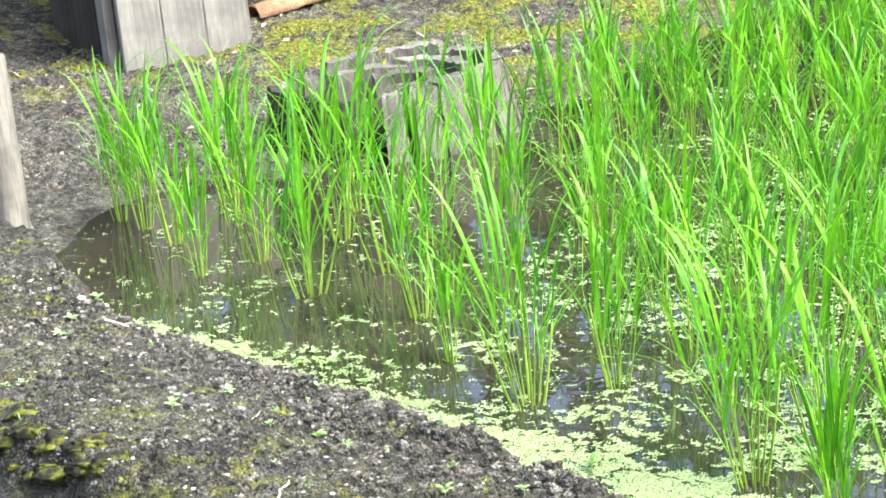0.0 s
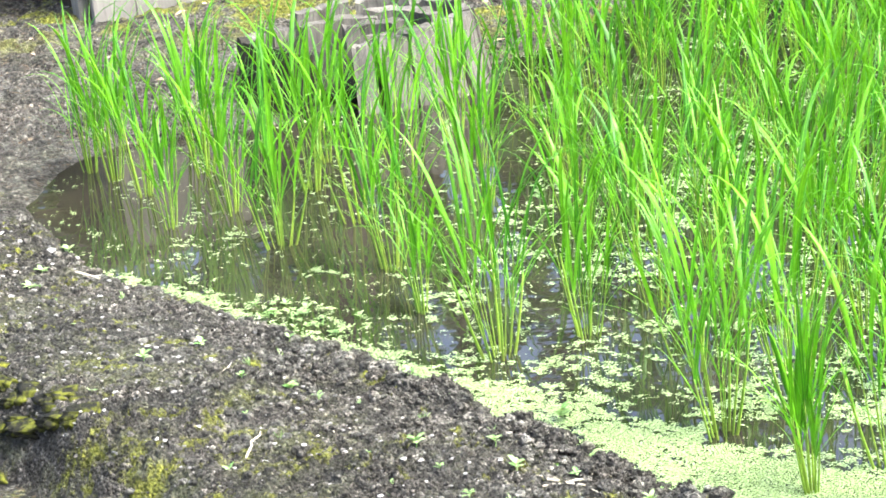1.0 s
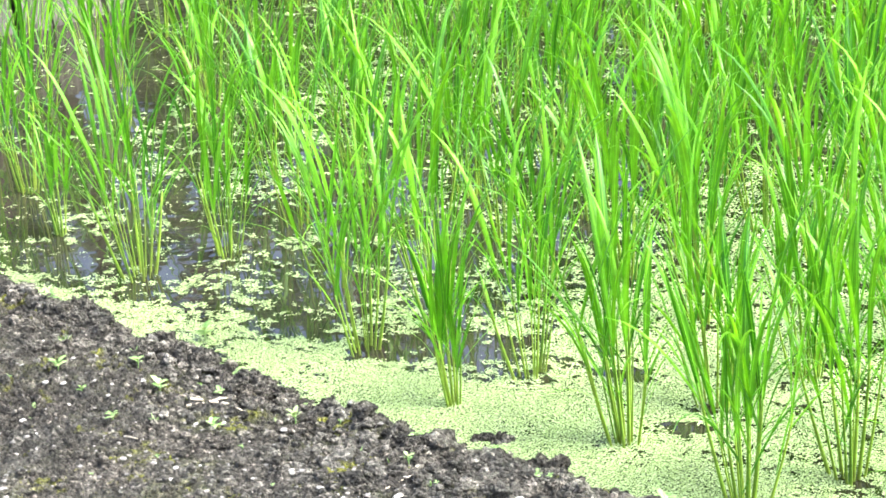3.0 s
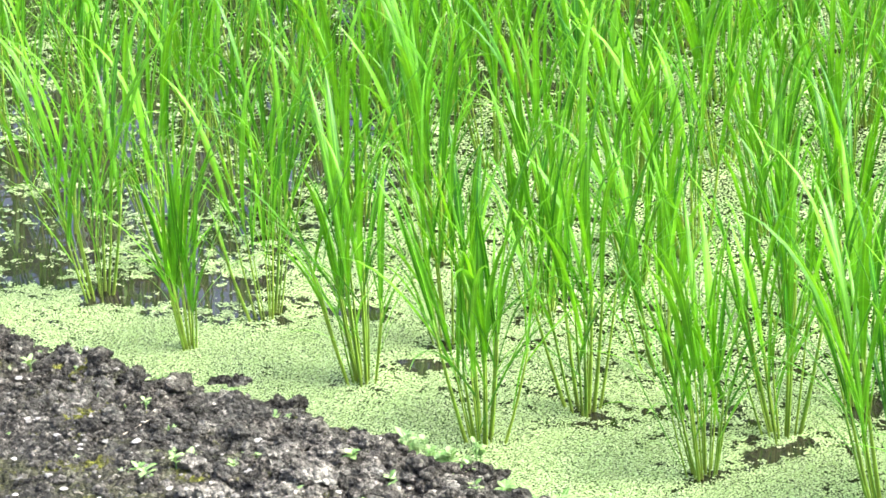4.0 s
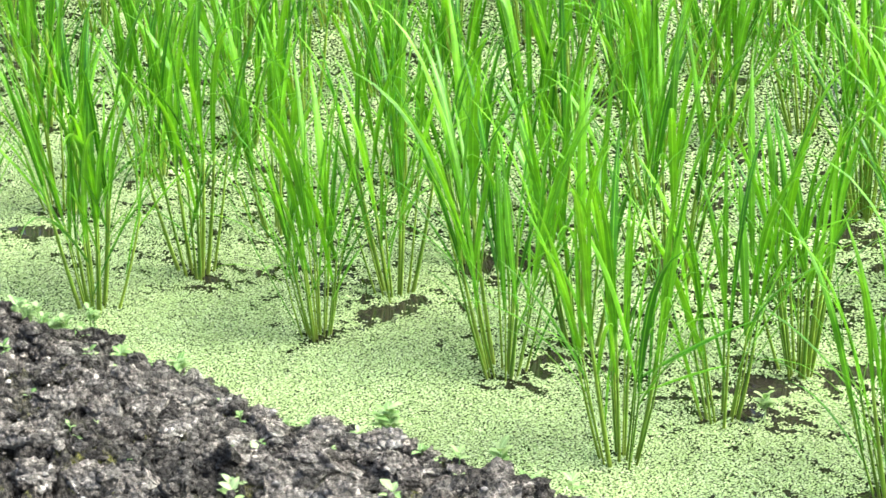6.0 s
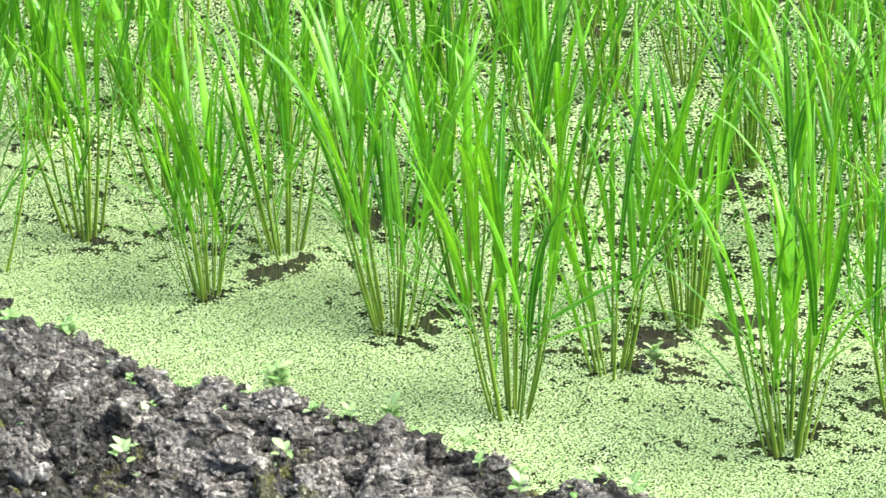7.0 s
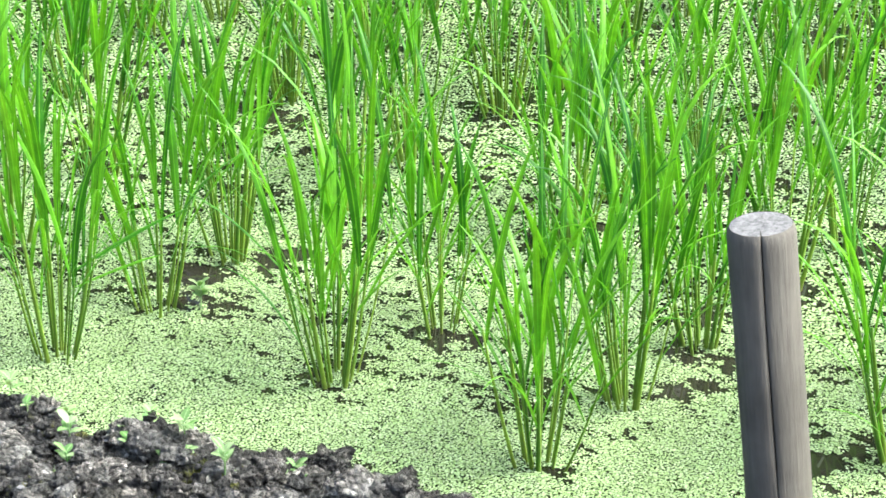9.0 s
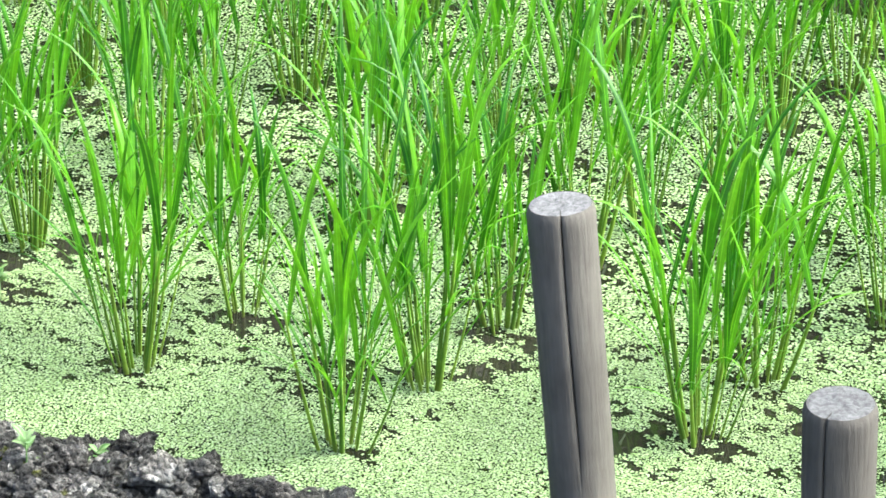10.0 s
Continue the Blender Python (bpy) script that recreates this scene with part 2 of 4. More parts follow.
def plates(x, y, k=0):
    """Broken slabs: each cell a flat top of its own height and tilt, with cracks between."""
    ix, iy = np.floor(x), np.floor(y)
    first, second, value = np.full(x.shape, 9.0), np.full(x.shape, 9.0), np.zeros(x.shape)
    for dx in (-1, 0, 1):
        for dy in (-1, 0, 1):
            cx, cy = ix + dx, iy + dy
            ox, oy = x - cx - hashed(cx, cy, k), y - cy - hashed(cx, cy, k + 1)
            d = np.hypot(ox, oy)
            top = hashed(cx, cy, k + 2) + 1.1 * (hashed(cx, cy, k + 3) - 0.5) * ox + 1.1 * (hashed(cx, cy, k + 4) - 0.5) * oy
            nearer = d < first
            second = np.where(nearer, first, np.minimum(second, d))
            value = np.where(nearer, top, value)
            first = np.where(nearer, d, first)
    return value * np.clip((second - first) / 0.22, 0, 1)


def step(a, b, v):
    t = np.clip((v - a) / (b - a), 0, 1)
    return t * t * (3 - 2 * t)


# ---------------------------------------------------------------- the plan: s runs along the bank, n from its water line into the paddy
A0, ALONG, ACROSS = np.array([-2.5, 5.65]), np.array([0.757, -0.653]), np.array([0.653, 0.757])


def to_sn(x, y):
    return (x - A0[0]) * ALONG[0] + (y - A0[1]) * ALONG[1], (x - A0[0]) * ACROSS[0] + (y - A0[1]) * ACROSS[1]


def to_xy(s, n):
    return A0[0] + s * ALONG[0] + n * ACROSS[0], A0[1] + s * ALONG[1] + n * ACROSS[1]


EDGE_S = [-3.0, -0.3, 0.0, 0.1, 0.2, 0.35, 0.5, 0.62, 0.86, 0.9, 1.0, 1.3, 1.38, 1.45, 1.68, 1.7, 1.78, 1.86, 2.0, 2.04, 2.2, 2.4, 2.42, 2.56, 2.75, 2.8, 2.86, 3.0, 3.1, 3.2, 3.3, 3.47, 3.5, 3.62, 3.75, 3.86, 3.92, 4.0, 4.1, 4.17, 4.3, 4.38, 4.48, 4.8, 6.0]
EDGE_N = [0.0, 0.0, 0.0, -0.015, -0.04, -0.06, -0.068, -0.07, -0.032, -0.032, -0.027, -0.018, -0.014, -0.039, -0.034, -0.02, 0.023, 0.0, -0.035, -0.043, -0.017, -0.01, -0.009, 0.025, 0.006, 0.001, -0.004, 0.031, 0.018, -0.002, -0.021, -0.02, -0.027, -0.039, -0.014, -0.028, -0.058, -0.026, -0.013, 0.016, 0.002, -0.014, 0.012, 0.01, 0.01]
SHORE_Y = [0.0, 5.60, 5.69, 5.79, 5.91, 6.05, 6.15, 6.24, 6.28, 6.32, 6.42, 6.58, 6.9, 7.5, 9.0, 14.0]
SHORE_X = [-2.55, -2.49, -2.51, -2.565, -2.59, -2.59, -2.57, -2.52, -2.42, -2.25, -2.08, -1.90, -1.68, -1.45, -1.0, 0.5]


def inside(x, y):
    """About how far a place lies inside the paddy's water line (outside: minus)."""
    s, n = to_sn(x, y)
    near = n - np.interp(s, EDGE_S, EDGE_N) + 0.05 * (fbm(s * 5, n * 5, 3, 3) - 0.5)
    left = (x - np.interp(y, SHORE_Y, SHORE_X)) * 0.8 + 0.05 * (fbm(x * 5, y * 5, 3, 8) - 0.5)
    return np.minimum(near, left)


def bank_height(x, y):
    """The near bank: a low earth ridge with crumbled soil, falling off on its dry side."""
    s, n = to_sn(x, y)
    d = inside(x, y)
    out = np.maximum(-d, 0)
    h = np.where(d > 0, -0.9 * d, 0.028 * (1 - np.exp(-out / 0.018)) + 0.035 * step(0.0, 0.3, out))
    drop = step(-0.54, -0.66, n + 0.12 * (fbm(s * 4, n * 4, 3, 21) - 0.5)) * step(2.2, 1.2, s)
    h = h - 0.13 * drop
    live = step(0.02, -0.03, d)
    rough = 0.55 + 0.45 * step(1.0, 1.5, s) - 0.15 * step(2.6, 3.2, s)
    rough = rough * (1 - 0.45 * step(-0.14, -0.24, n) * step(3.1, 2.8, s) * step(1.9, 2.2, s))
    near_edge = 0.5 + 1.2 * np.exp(-((out - 0.05) / 0.09) ** 2)
    clod = step(0.38, 0.62, fbm(s * 6, n * 6, 3, 14))
    h = h + live * rough * near_edge * (0.040 * (fbm(s * 8, n * 8, 3, 1) - 0.5) + clod * 0.017 * (lumps(s * 22, n * 22, 2) - 0.6))
    h = h + live * rough * (0.025 * (lumps(s * 52, n * 52, 6) - 0.6) * (0.4 + clod) + 0.023 * (lumps(s * 105, n * 105, 9) - 0.6) * (0.75 + 0.25 * clod) + 0.016 * (fbm(s * 60, n * 60, 3, 4) - 0.5))
    bend = 0.35 * (fbm(s * 14, n * 14, 2, 41) - 0.5)
    slabs = live * step(2.5, 3.1, s) * step(-0.01, -0.06, d)
    h = h + slabs * (0.021 * (plates((s + n * 0.5) * 15 + bend, n * 24 + bend, 42) - 0.35) + 0.013 * (plates(s * 38 + bend, n * 50, 52) - 0.35))
    return h


def shore_height(x, y):
    d = inside(x, y)
    out = np.maximum(-d, 0)
    h = np.where(d > 0, -0.9 * d, 0.016 * (1 - np.exp(-out / 0.03)) + 0.036 * step(0.0, 0.8, out))
    live = step(0.02, -0.05, d) * (0.22 + 0.78 * step(0.03, 0.22, out))
    return h + live * (0.030 * (fbm(x * 6, y * 6, 4, 31) - 0.5) + 0.036 * (lumps(x * 20, y * 20, 33) - 0.6) * step(0.3, 0.6, fbm(x * 4, y * 4, 2, 36)) + 0.026 * (lumps(x * 42, y * 42, 35) - 0.6) + 0.012 * (fbm(x * 40, y * 40, 2, 37) - 0.5))


def sheet(name, us, vs, place, height, mat, lowest=-9.0):
    """A height field over a grid of us and vs; place(u, v) gives x and y."""
    u, v = np.meshgrid(us, vs)
    x, y = place(u, v)
    z = height(x, y)
    w = len(us)
    i = np.arange(len(us) * len(vs)).reshape(len(vs), w)
    quads = np.stack([i[:-1, :-1], i[:-1, 1:], i[1:, 1:], i[1:, :-1]], -1).reshape(-1, 4)
    quads = quads[z.ravel()[quads].max(1) > lowest]
    me = bpy.data.meshes.new(name)
    me.vertices.add(x.size)
    me.vertices.foreach_set("co", np.stack([x, y, z], -1).astype(np.float32).ravel())
    me.loops.add(quads.size)
    me.loops.foreach_set("vertex_index", quads.astype(np.int32).ravel())
    me.polygons.add(len(quads))
    me.polygons.foreach_set("loop_start", np.arange(0, quads.size, 4, dtype=np.int32))
    me.polygons.foreach_set("use_smooth", np.ones(len(quads), dtype=bool))
    me.update(calc_edges=True)
    me.materials.append(mat)
    return new(name, me)


def ground_height(x, y):
    d = inside(x, y)
    far = step(8, 14, np.hypot(x, y - 4))
    return np.where(d > -0.03, -0.16, -0.16 + 0.10 * step(0.03, 0.4, -d) + 0.22 * step(0.9, 1.8, -d)) * (1 - far) + 0.06 * far


far_steps = [8.0, 12.0, 20.0, 40.0, 80.0, 160.0, 400.0]
axis = np.array([-v for v in far_steps[::-1]] + list(np.arange(-7.5, 7.51, 0.1)) + far_steps)
tagged(sheet("ground", axis, axis + 4.0, lambda u, v: (u, v), ground_height, GROUND), "bare dark brown earth under and round the paddy", "ground", kind="structure")
tagged(sheet("bank", np.concatenate([np.arange(-0.55, 0.3, 0.012), np.arange(0.3, 4.7, 0.0046), np.arange(4.7, 5.4, 0.02), np.arange(5.4, 9.0, 0.06)]), np.concatenate([np.arange(-0.92, -0.66, 0.012), np.arange(-0.66, 0.06, 0.0046)]),
             to_xy, bank_height, SOIL, -9.0),
       "dark crumbly earth bank edging the paddy, with mossy patches", "bank", kind="structure")
tagged(sheet("far_bank", np.arange(-4.1, -1.0, 0.0095), np.arange(5.55, 8.7, 0.0095), lambda u, v: (u, v), shore_height, FAR_SOIL, -0.05),
       "dark lumpy earth shore with yellowish moss and litter", "bank", kind="structure")
tagged(sheet("water", np.linspace(-4, 14, 30), np.linspace(-0.4, 12, 30), to_xy, lambda x, y: 0.0 * x, WATER),
       "still muddy brown paddy water reflecting trees and sky", "water", kind="structure")


# ---------------------------------------------------------------- trees beyond the paddy, seen in the water
def tube(points, radii, sides=7):
    """Rings round a line of points: vertices, faces and (u, v) along it."""
    verts, faces, uvs = [], [], []
    for k, (p, r) in enumerate(zip(points, radii)):
        p = np.asarray(p, float)
        d = np.asarray(points[min(k + 1, len(points) - 1)], float) - np.asarray(points[max(k - 1, 0)], float)
        d /= np.linalg.norm(d) + 1e-9
        a = np.cross(d, (0.3, 1, 0.1))
        a /= np.linalg.norm(a)
        b = np.cross(d, a)
        for j in range(sides):
            t = 2 * math.pi * j / sides
            verts.append(p + r * (math.cos(t) * a + math.sin(t) * b))
            uvs.append((j / sides, k / (len(points) - 1)))
    for k in range(len(points) - 1):
        for j in range(sides):
            q = (j + 1) % sides
            faces.append((k * sides + j, k * sides + q, (k + 1) * sides + q, (k + 1) * sides + j))
    faces.append(tuple(range((len(points) - 1) * sides, len(points) * sides)))
    return verts, faces, uvs


def tree(x, y, height, seed, leaves, name="tree", label="tall tree with a dark trunk and sparse crown"):
    rng = np.random.default_rng(seed)
    root = tagged(new(name), label, name, name + "s beyond the paddy")
    root.location = (x, y, 0.02)
    top = np.array([rng.normal(0, 0.4), rng.normal(0, 0.4), height])
    line = [top * f + np.array([rng.normal(0, 0.06), rng.normal(0, 0.06), 0]) * (0 < f) for f in np.linspace(0, 1, 9)]
    v, f, _ = tube(line, np.linspace(0.085, 0.02, 9) * height / 8, 9)
    part("trunk", mesh_of("trunk", v, f, TREE_BARK), root)
    lv, lf, luv = [], [], []
    for k in range(14):
        at = rng.uniform(0.22, 0.95)
        start = top * at
        turn, reach = rng.uniform(0, 6.28), min(height * (1.1 - at), 4.0) * rng.uniform(0.25, 0.42)
        end = start + np.array([math.cos(turn) * reach, math.sin(turn) * reach, reach * rng.uniform(0.4, 0.9)])
        mid = (start + end) / 2 + np.array([0, 0, -0.1])
        v, f, _ = tube([start, mid, end], [0.05, 0.03, 0.008], 5)
        part("limb", mesh_of("limb", v, f, TREE_BARK), root)
        for c in range(leaves):
            p = start + (end - start) * rng.uniform(0.3, 1.15) + rng.normal(0, 0.36, 3)
            a, b = rng.normal(0, 1, 3), rng.normal(0, 1, 3)
            a, b = 0.17 * a / np.linalg.norm(a), 0.09 * b / np.linalg.norm(b)
            i = len(lv)
            lv += [p - a, p + b, p + a, p - b]
            lf.append((i, i + 1, i + 2, i + 3))
            luv += [(0.5, 0), (1, 0.5), (0.5, 1), (0, 0.5)]
    part("crown", mesh_of("crown", lv, lf, TREE_LEAF, luv, False), root)


for k in range(19):
    x = -8.5 + 0.98 * k + 0.4 * math.sin(k * 2.3)
    tree(x, 13.5 + 1.8 * math.cos(k * 1.7), (12.0 if x > -0.5 else 9.5) + 1.5 * math.sin(k * 3.1), 40 + k, 330 if x > -0.4 else 10 if x > -4.7 else 200)

for k in range(6):
    tree(-5.0 + 0.85 * k, 12.6 + 0.5 * math.cos(k * 2.1), 1.75 + 0.25 * math.sin(k * 2.7), 80 + k, 90, "shrub", "leafy green shrub between the trees")


# ---------------------------------------------------------------- timber box on the far bank
def board(w, d, h, mat, chamfer=0.003, name="board"):
    bm = bmesh.new()
    bmesh.ops.create_cube(bm, size=1.0)
    bmesh.ops.scale(bm, vec=(w, d, h), verts=bm.verts)
    bmesh.ops.bevel(bm, geom=list(bm.edges), offset=chamfer, segments=1, affect="EDGES")
    return from_bm(name, bm, mat)


box = tagged(new("timber_box"), "weathered grey board box with a dark recessed side", "timber box")
box.matrix_world = pose(-2.93, 7.14, 0.05, 0, 0, 42)
W1, W2, HB = 0.355, 0.53, 0.55
for k in range(3):
    o = part("board", board(W1 / 3 - 0.0015, 0.022, HB, GREY_WOOD), box)
    o.location = (0.03 + W1 / 3 * (k + 0.5), 0.0, HB / 2 - 0.03)
    o = part("board", board(W1 / 3 - 0.012, 0.022, HB, GREY_WOOD), box)
    o.location = (0.055 + (W1 / 3 - 0.01) * (k + 0.5), W2 + 0.008, HB / 2 - 0.03)
# left boards: brown, darkened in colour for the shade of the recess
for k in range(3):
    for side, wood in ((0.055, SHADED_TIMBER), (W1 + 0.04, GREY_WOOD)):
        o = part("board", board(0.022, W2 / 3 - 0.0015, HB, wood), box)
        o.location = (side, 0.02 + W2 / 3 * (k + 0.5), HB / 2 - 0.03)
o = part("corner_post", board(0.03, 0.05, HB, GREY_WOOD), box, "narrow grey corner post with a dark gap beside it")
o.location = (0.028, 0.075, HB / 2 - 0.034)
# upright strip added behind the gap, coloured dark for the shade in it
o = part("sill_board", board(0.02, 0.05, HB, SHADED_TIMBER), box)
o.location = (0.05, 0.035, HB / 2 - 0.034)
o = part("top_board", board(W1 + 0.09, W2 + 0.09, 0.03, GREY_WOOD), box)
o.location = (W1 / 2 + 0.02, W2 / 2 + 0.02, HB - 0.013)


# ---------------------------------------------------------------- old stump at the water's edge
def stump_slab(a0, a1, top, thick, seed, size=1.0, foot=-0.06, mat=None):
    """A piece of the hollow shell between two angles, its rim broken unevenly."""
    rng = np.random.default_rng(seed)
    steps, levels = 13, 9
    tilt = rng.normal(0, 0.014)
    verts, faces = [], []
    for layer in (0, 1):
        for k in range(steps):
            a = a0 + (a1 - a0) * k / (steps - 1)
            rim = top + tilt * (k / (steps - 1) - 0.5) + rng.normal(0, 0.0030) - layer * 0.004
            for j in range(levels):
                f = j / (levels - 1)
                grain = 0.016 * noise.noise((a * 22, f * 0.8, seed)) + 0.03 * noise.noise((a * 6, f * 1.5, seed))
                r = 1.0 + 0.12 * (1 - f) ** 2 + 0.012 * math.sin(7 * a + seed) + grain - 0.018 * (f > 0.99)
                rx, ry = (0.280 * r * size - layer * thick), (0.195 * r * size - layer * thick)
                verts.append((rx * math.cos(a), ry * math.sin(a), foot + (rim - foot) * f))
    i = lambda layer, k, j: layer * steps * levels + k * levels + j
    for k in range(steps - 1):
        for j in range(levels - 1):
            faces.append((i(0, k, j), i(0, k + 1, j), i(0, k + 1, j + 1), i(0, k, j + 1)))
            faces.append((i(1, k, j), i(1, k, j + 1), i(1, k + 1, j + 1), i(1, k + 1, j)))
        faces.append((i(0, k, levels - 1), i(0, k + 1, levels - 1), i(1, k + 1, levels - 1), i(1, k, levels - 1)))
    for j in range(levels - 1):
        faces.append((i(0, 0, j), i(0, 0, j + 1), i(1, 0, j + 1), i(1, 0, j)))
        faces.append((i(0, steps - 1, j), i(1, steps - 1, j), i(1, steps - 1, j + 1), i(0, steps - 1, j + 1)))
    return mesh_of("slab", verts, faces, mat or STUMP_WOOD, smooth=False)


stump = tagged(new("hollow_stump"), "old hollow grey tree stump with split walls in the shallows", "stump")
stump.matrix_world = pose(-2.035, 6.61, 0.0, 0, 0, 14)
# the two left front slabs carry their shade in a darker wood colour
for a0, a1, top, thick, mat in ((-3.02, -2.42, 0.163, 0.030, SHADED_ROTTEN_WOOD), (-2.40, -1.93, 0.156, 0.032, SHADED_ROTTEN_WOOD), (-1.60, -1.42, 0.158, 0.05, STUMP_WOOD),
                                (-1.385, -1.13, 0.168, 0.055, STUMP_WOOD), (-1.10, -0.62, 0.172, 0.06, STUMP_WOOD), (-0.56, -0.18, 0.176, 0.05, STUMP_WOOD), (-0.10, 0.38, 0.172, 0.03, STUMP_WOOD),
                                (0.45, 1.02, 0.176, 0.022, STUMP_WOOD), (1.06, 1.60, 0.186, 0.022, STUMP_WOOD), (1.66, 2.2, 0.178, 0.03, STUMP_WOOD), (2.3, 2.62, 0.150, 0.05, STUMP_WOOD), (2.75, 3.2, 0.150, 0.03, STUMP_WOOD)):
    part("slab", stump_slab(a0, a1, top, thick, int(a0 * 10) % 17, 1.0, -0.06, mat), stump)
for a0, a1, top, thick, size in ((0.2, 1.5, 0.166, 0.03, 0.74), (1.3, 2.5, 0.158, 0.028, 0.68), (-1.5, -0.4, 0.160, 0.03, 0.62), (0.5, 1.9, 0.150, 0.026, 0.46)):
    part("inner_shell", stump_slab(a0, a1, top, thick, int(a0 * 10) % 13, size), stump)
# the core inside the hollow takes the same shade-darkened wood
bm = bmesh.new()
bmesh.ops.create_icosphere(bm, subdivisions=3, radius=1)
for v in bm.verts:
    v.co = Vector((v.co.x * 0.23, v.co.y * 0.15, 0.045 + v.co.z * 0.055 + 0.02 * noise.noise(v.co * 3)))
part("rotten_core", from_bm("rotten_core", bm, SHADED_ROTTEN_WOOD, True), stump)


# ---------------------------------------------------------------- round posts
def round_post(name, label, foot, top, radius, mat, crack, end_mat):
    """A round post from foot to top; crack: the heading of a drying crack down its side, in degrees, or None."""
    foot, top = Vector(foot), Vector(top)
    length = (top - foot).length
    ob = tagged(new(name), label, "post", "posts along the paddy")
    ob.matrix_world = Matrix.Translation(foot) @ Vector((0, 0, 1)).rotation_difference(top - foot).to_matrix().to_4x4()
    angles = [2 * math.pi * j / 40 for j in range(40)]
    split = None
    if crack is not None:
        split = radians(crack) % (2 * math.pi)
        angles = sorted([a for a in angles if abs(a - split) > 0.1] + [split - 0.055, split - 0.02, split, split + 0.02, split + 0.055])
    sides, rings = len(angles), 34
    verts, faces = [], []

    def reach(a, z, ring_scale, depth):
        r = radius * ring_scale * (1 + 0.012 * math.sin(2 * a + 4 * z) + 0.010 * noise.noise((math.cos(a) * 3, math.sin(a) * 3, z * 14)) + 0.006 * noise.noise((math.cos(a) * 14, math.sin(a) * 14, z * 5)))
        if split is not None and abs(a - split) < 0.03:
            r *= 1 - depth * (0.55 if a == split else 0.04)
        return r

    for k in range(rings):
        z, shrink = -0.12 + (length + 0.12) * k / (rings - 3), 1.0
        if k == rings - 1:
            z, shrink = length + 0.001, 0.91
        elif k == rings - 2:
            z, shrink = length - 0.003, 0.97
        elif k == rings - 3:
            z = length - 0.009
        depth = step(0.10, 0.30, np.array(z / length))
        wander = 0.012 * math.sin(z * 21)
        for a in angles:
            r = reach(a, z, shrink, float(depth))
            verts.append((r * math.cos(a + wander), r * math.sin(a + wander), z))
    for k in range(rings - 1):
        for j in range(sides):
            q = (j + 1) % sides
            faces.append((k * sides + j, k * sides + q, (k + 1) * sides + q, (k + 1) * sides + j))
    part("shaft", mesh_of("shaft", verts, faces, mat), ob)
    cap, cf = [], []
    for ring in range(6):
        for a in angles:
            r = reach(a, length, 0.90 * (1 - ring / 5.4), 1.0 if ring < 4 else 0.0)
            z = length + 0.0006 + 0.0035 * noise.noise((r * 130 * math.cos(a), r * 130 * math.sin(a), 3)) * (ring > 0)
            cap.append((r * math.cos(a), r * math.sin(a), z))
    for ring in range(5):
        for j in range(sides):
            q = (j + 1) % sides
            cf.append((ring * sides + j, ring * sides + q, (ring + 1) * sides + q, (ring + 1) * sides + j))
    cf.append(tuple(range(5 * sides, 6 * sides)))
    part("cut_end", mesh_of("cut_end", cap, cf, end_mat), ob, "pale worn end grain")
    return ob


round_post("wooden_post", "round weathered grey wooden post with a long drying crack", (1.112, 2.606, 0.05), (1.0875, 2.6377, 0.40), 0.0365, POST_WOOD, 248, POST_END)
round_post("wooden_post", "round weathered grey wooden post with a frayed pale top", (1.20, 2.17, 0.05), (1.1836, 2.1729, 0.40), 0.0352, POST_WOOD, 219, POST_END)
round_post("wooden_post", "slim pale leaning wooden post on the earth bank", (-2.726, 5.953, 0.02), (-2.764, 6.043, 0.39), 0.033, PALE_POST, None, PALE_POST)


# ---------------------------------------------------------------- rice
def blade_geometry(rng, start, heading, lean, length, width, droop, twist=0.0, arch=3.0):
    """A blade: folded along the midrib, tapered, bending over under its weight."""
    segs = 9
    p = np.array(start, float)
    verts, faces, uvs = [], [], []
    ang = lean
    side0 = np.array([-math.sin(heading + twist), math.cos(heading + twist), 0.0])
    fwd = np.array([math.cos(heading), math.sin(heading), 0.0])
    wob = rng.uniform(-0.25, 0.25)
    for k in range(segs + 1):
        f = k / segs
        w = width * 0.53 * (0.36 + 0.64 * math.sin(math.pi / 2 * min(f / 0.6, 1))) * (1 - f**3.0)
        d = fwd * math.sin(ang) + np.array([0, 0, math.cos(ang)])
        nrm = fwd * math.cos(ang) - np.array([0, 0, math.sin(ang)])
        turn = twist * 0.6 * f
        side = side0 * math.cos(turn) + nrm * math.sin(turn)
        fold = nrm * (-0.35 * w)
        verts += [p - side * w, p + fold, p + side * w]
        uvs += [(0.0, f), (0.5, f), (1.0, f)]
        p = p + d * (length / segs) + side0 * (wob * length / segs * f * 0.5)
        ang += droop * (0.12 + (0.86 * arch) * f**arch) / segs
    for k in range(segs):
        a = 3 * k
        faces += [(a, a + 1, a + 4, a + 3), (a + 1, a + 2, a + 5, a + 4)]
    return verts, faces, uvs


def stalk_geometry(start, heading, lean, length, radius):
    pts, p, ang = [], np.array(start, float), lean * 1.2
    for k in range(6):
        pts.append(p.copy())
        d = np.array([math.cos(heading) * math.sin(ang), math.sin(heading) * math.sin(ang), math.cos(ang)])
        p = p + d * length / 5
        ang -= lean * 0.09
    return *tube(pts, [radius * (1.0 - 0.10 * k) for k in range(6)], 6), pts[-1]


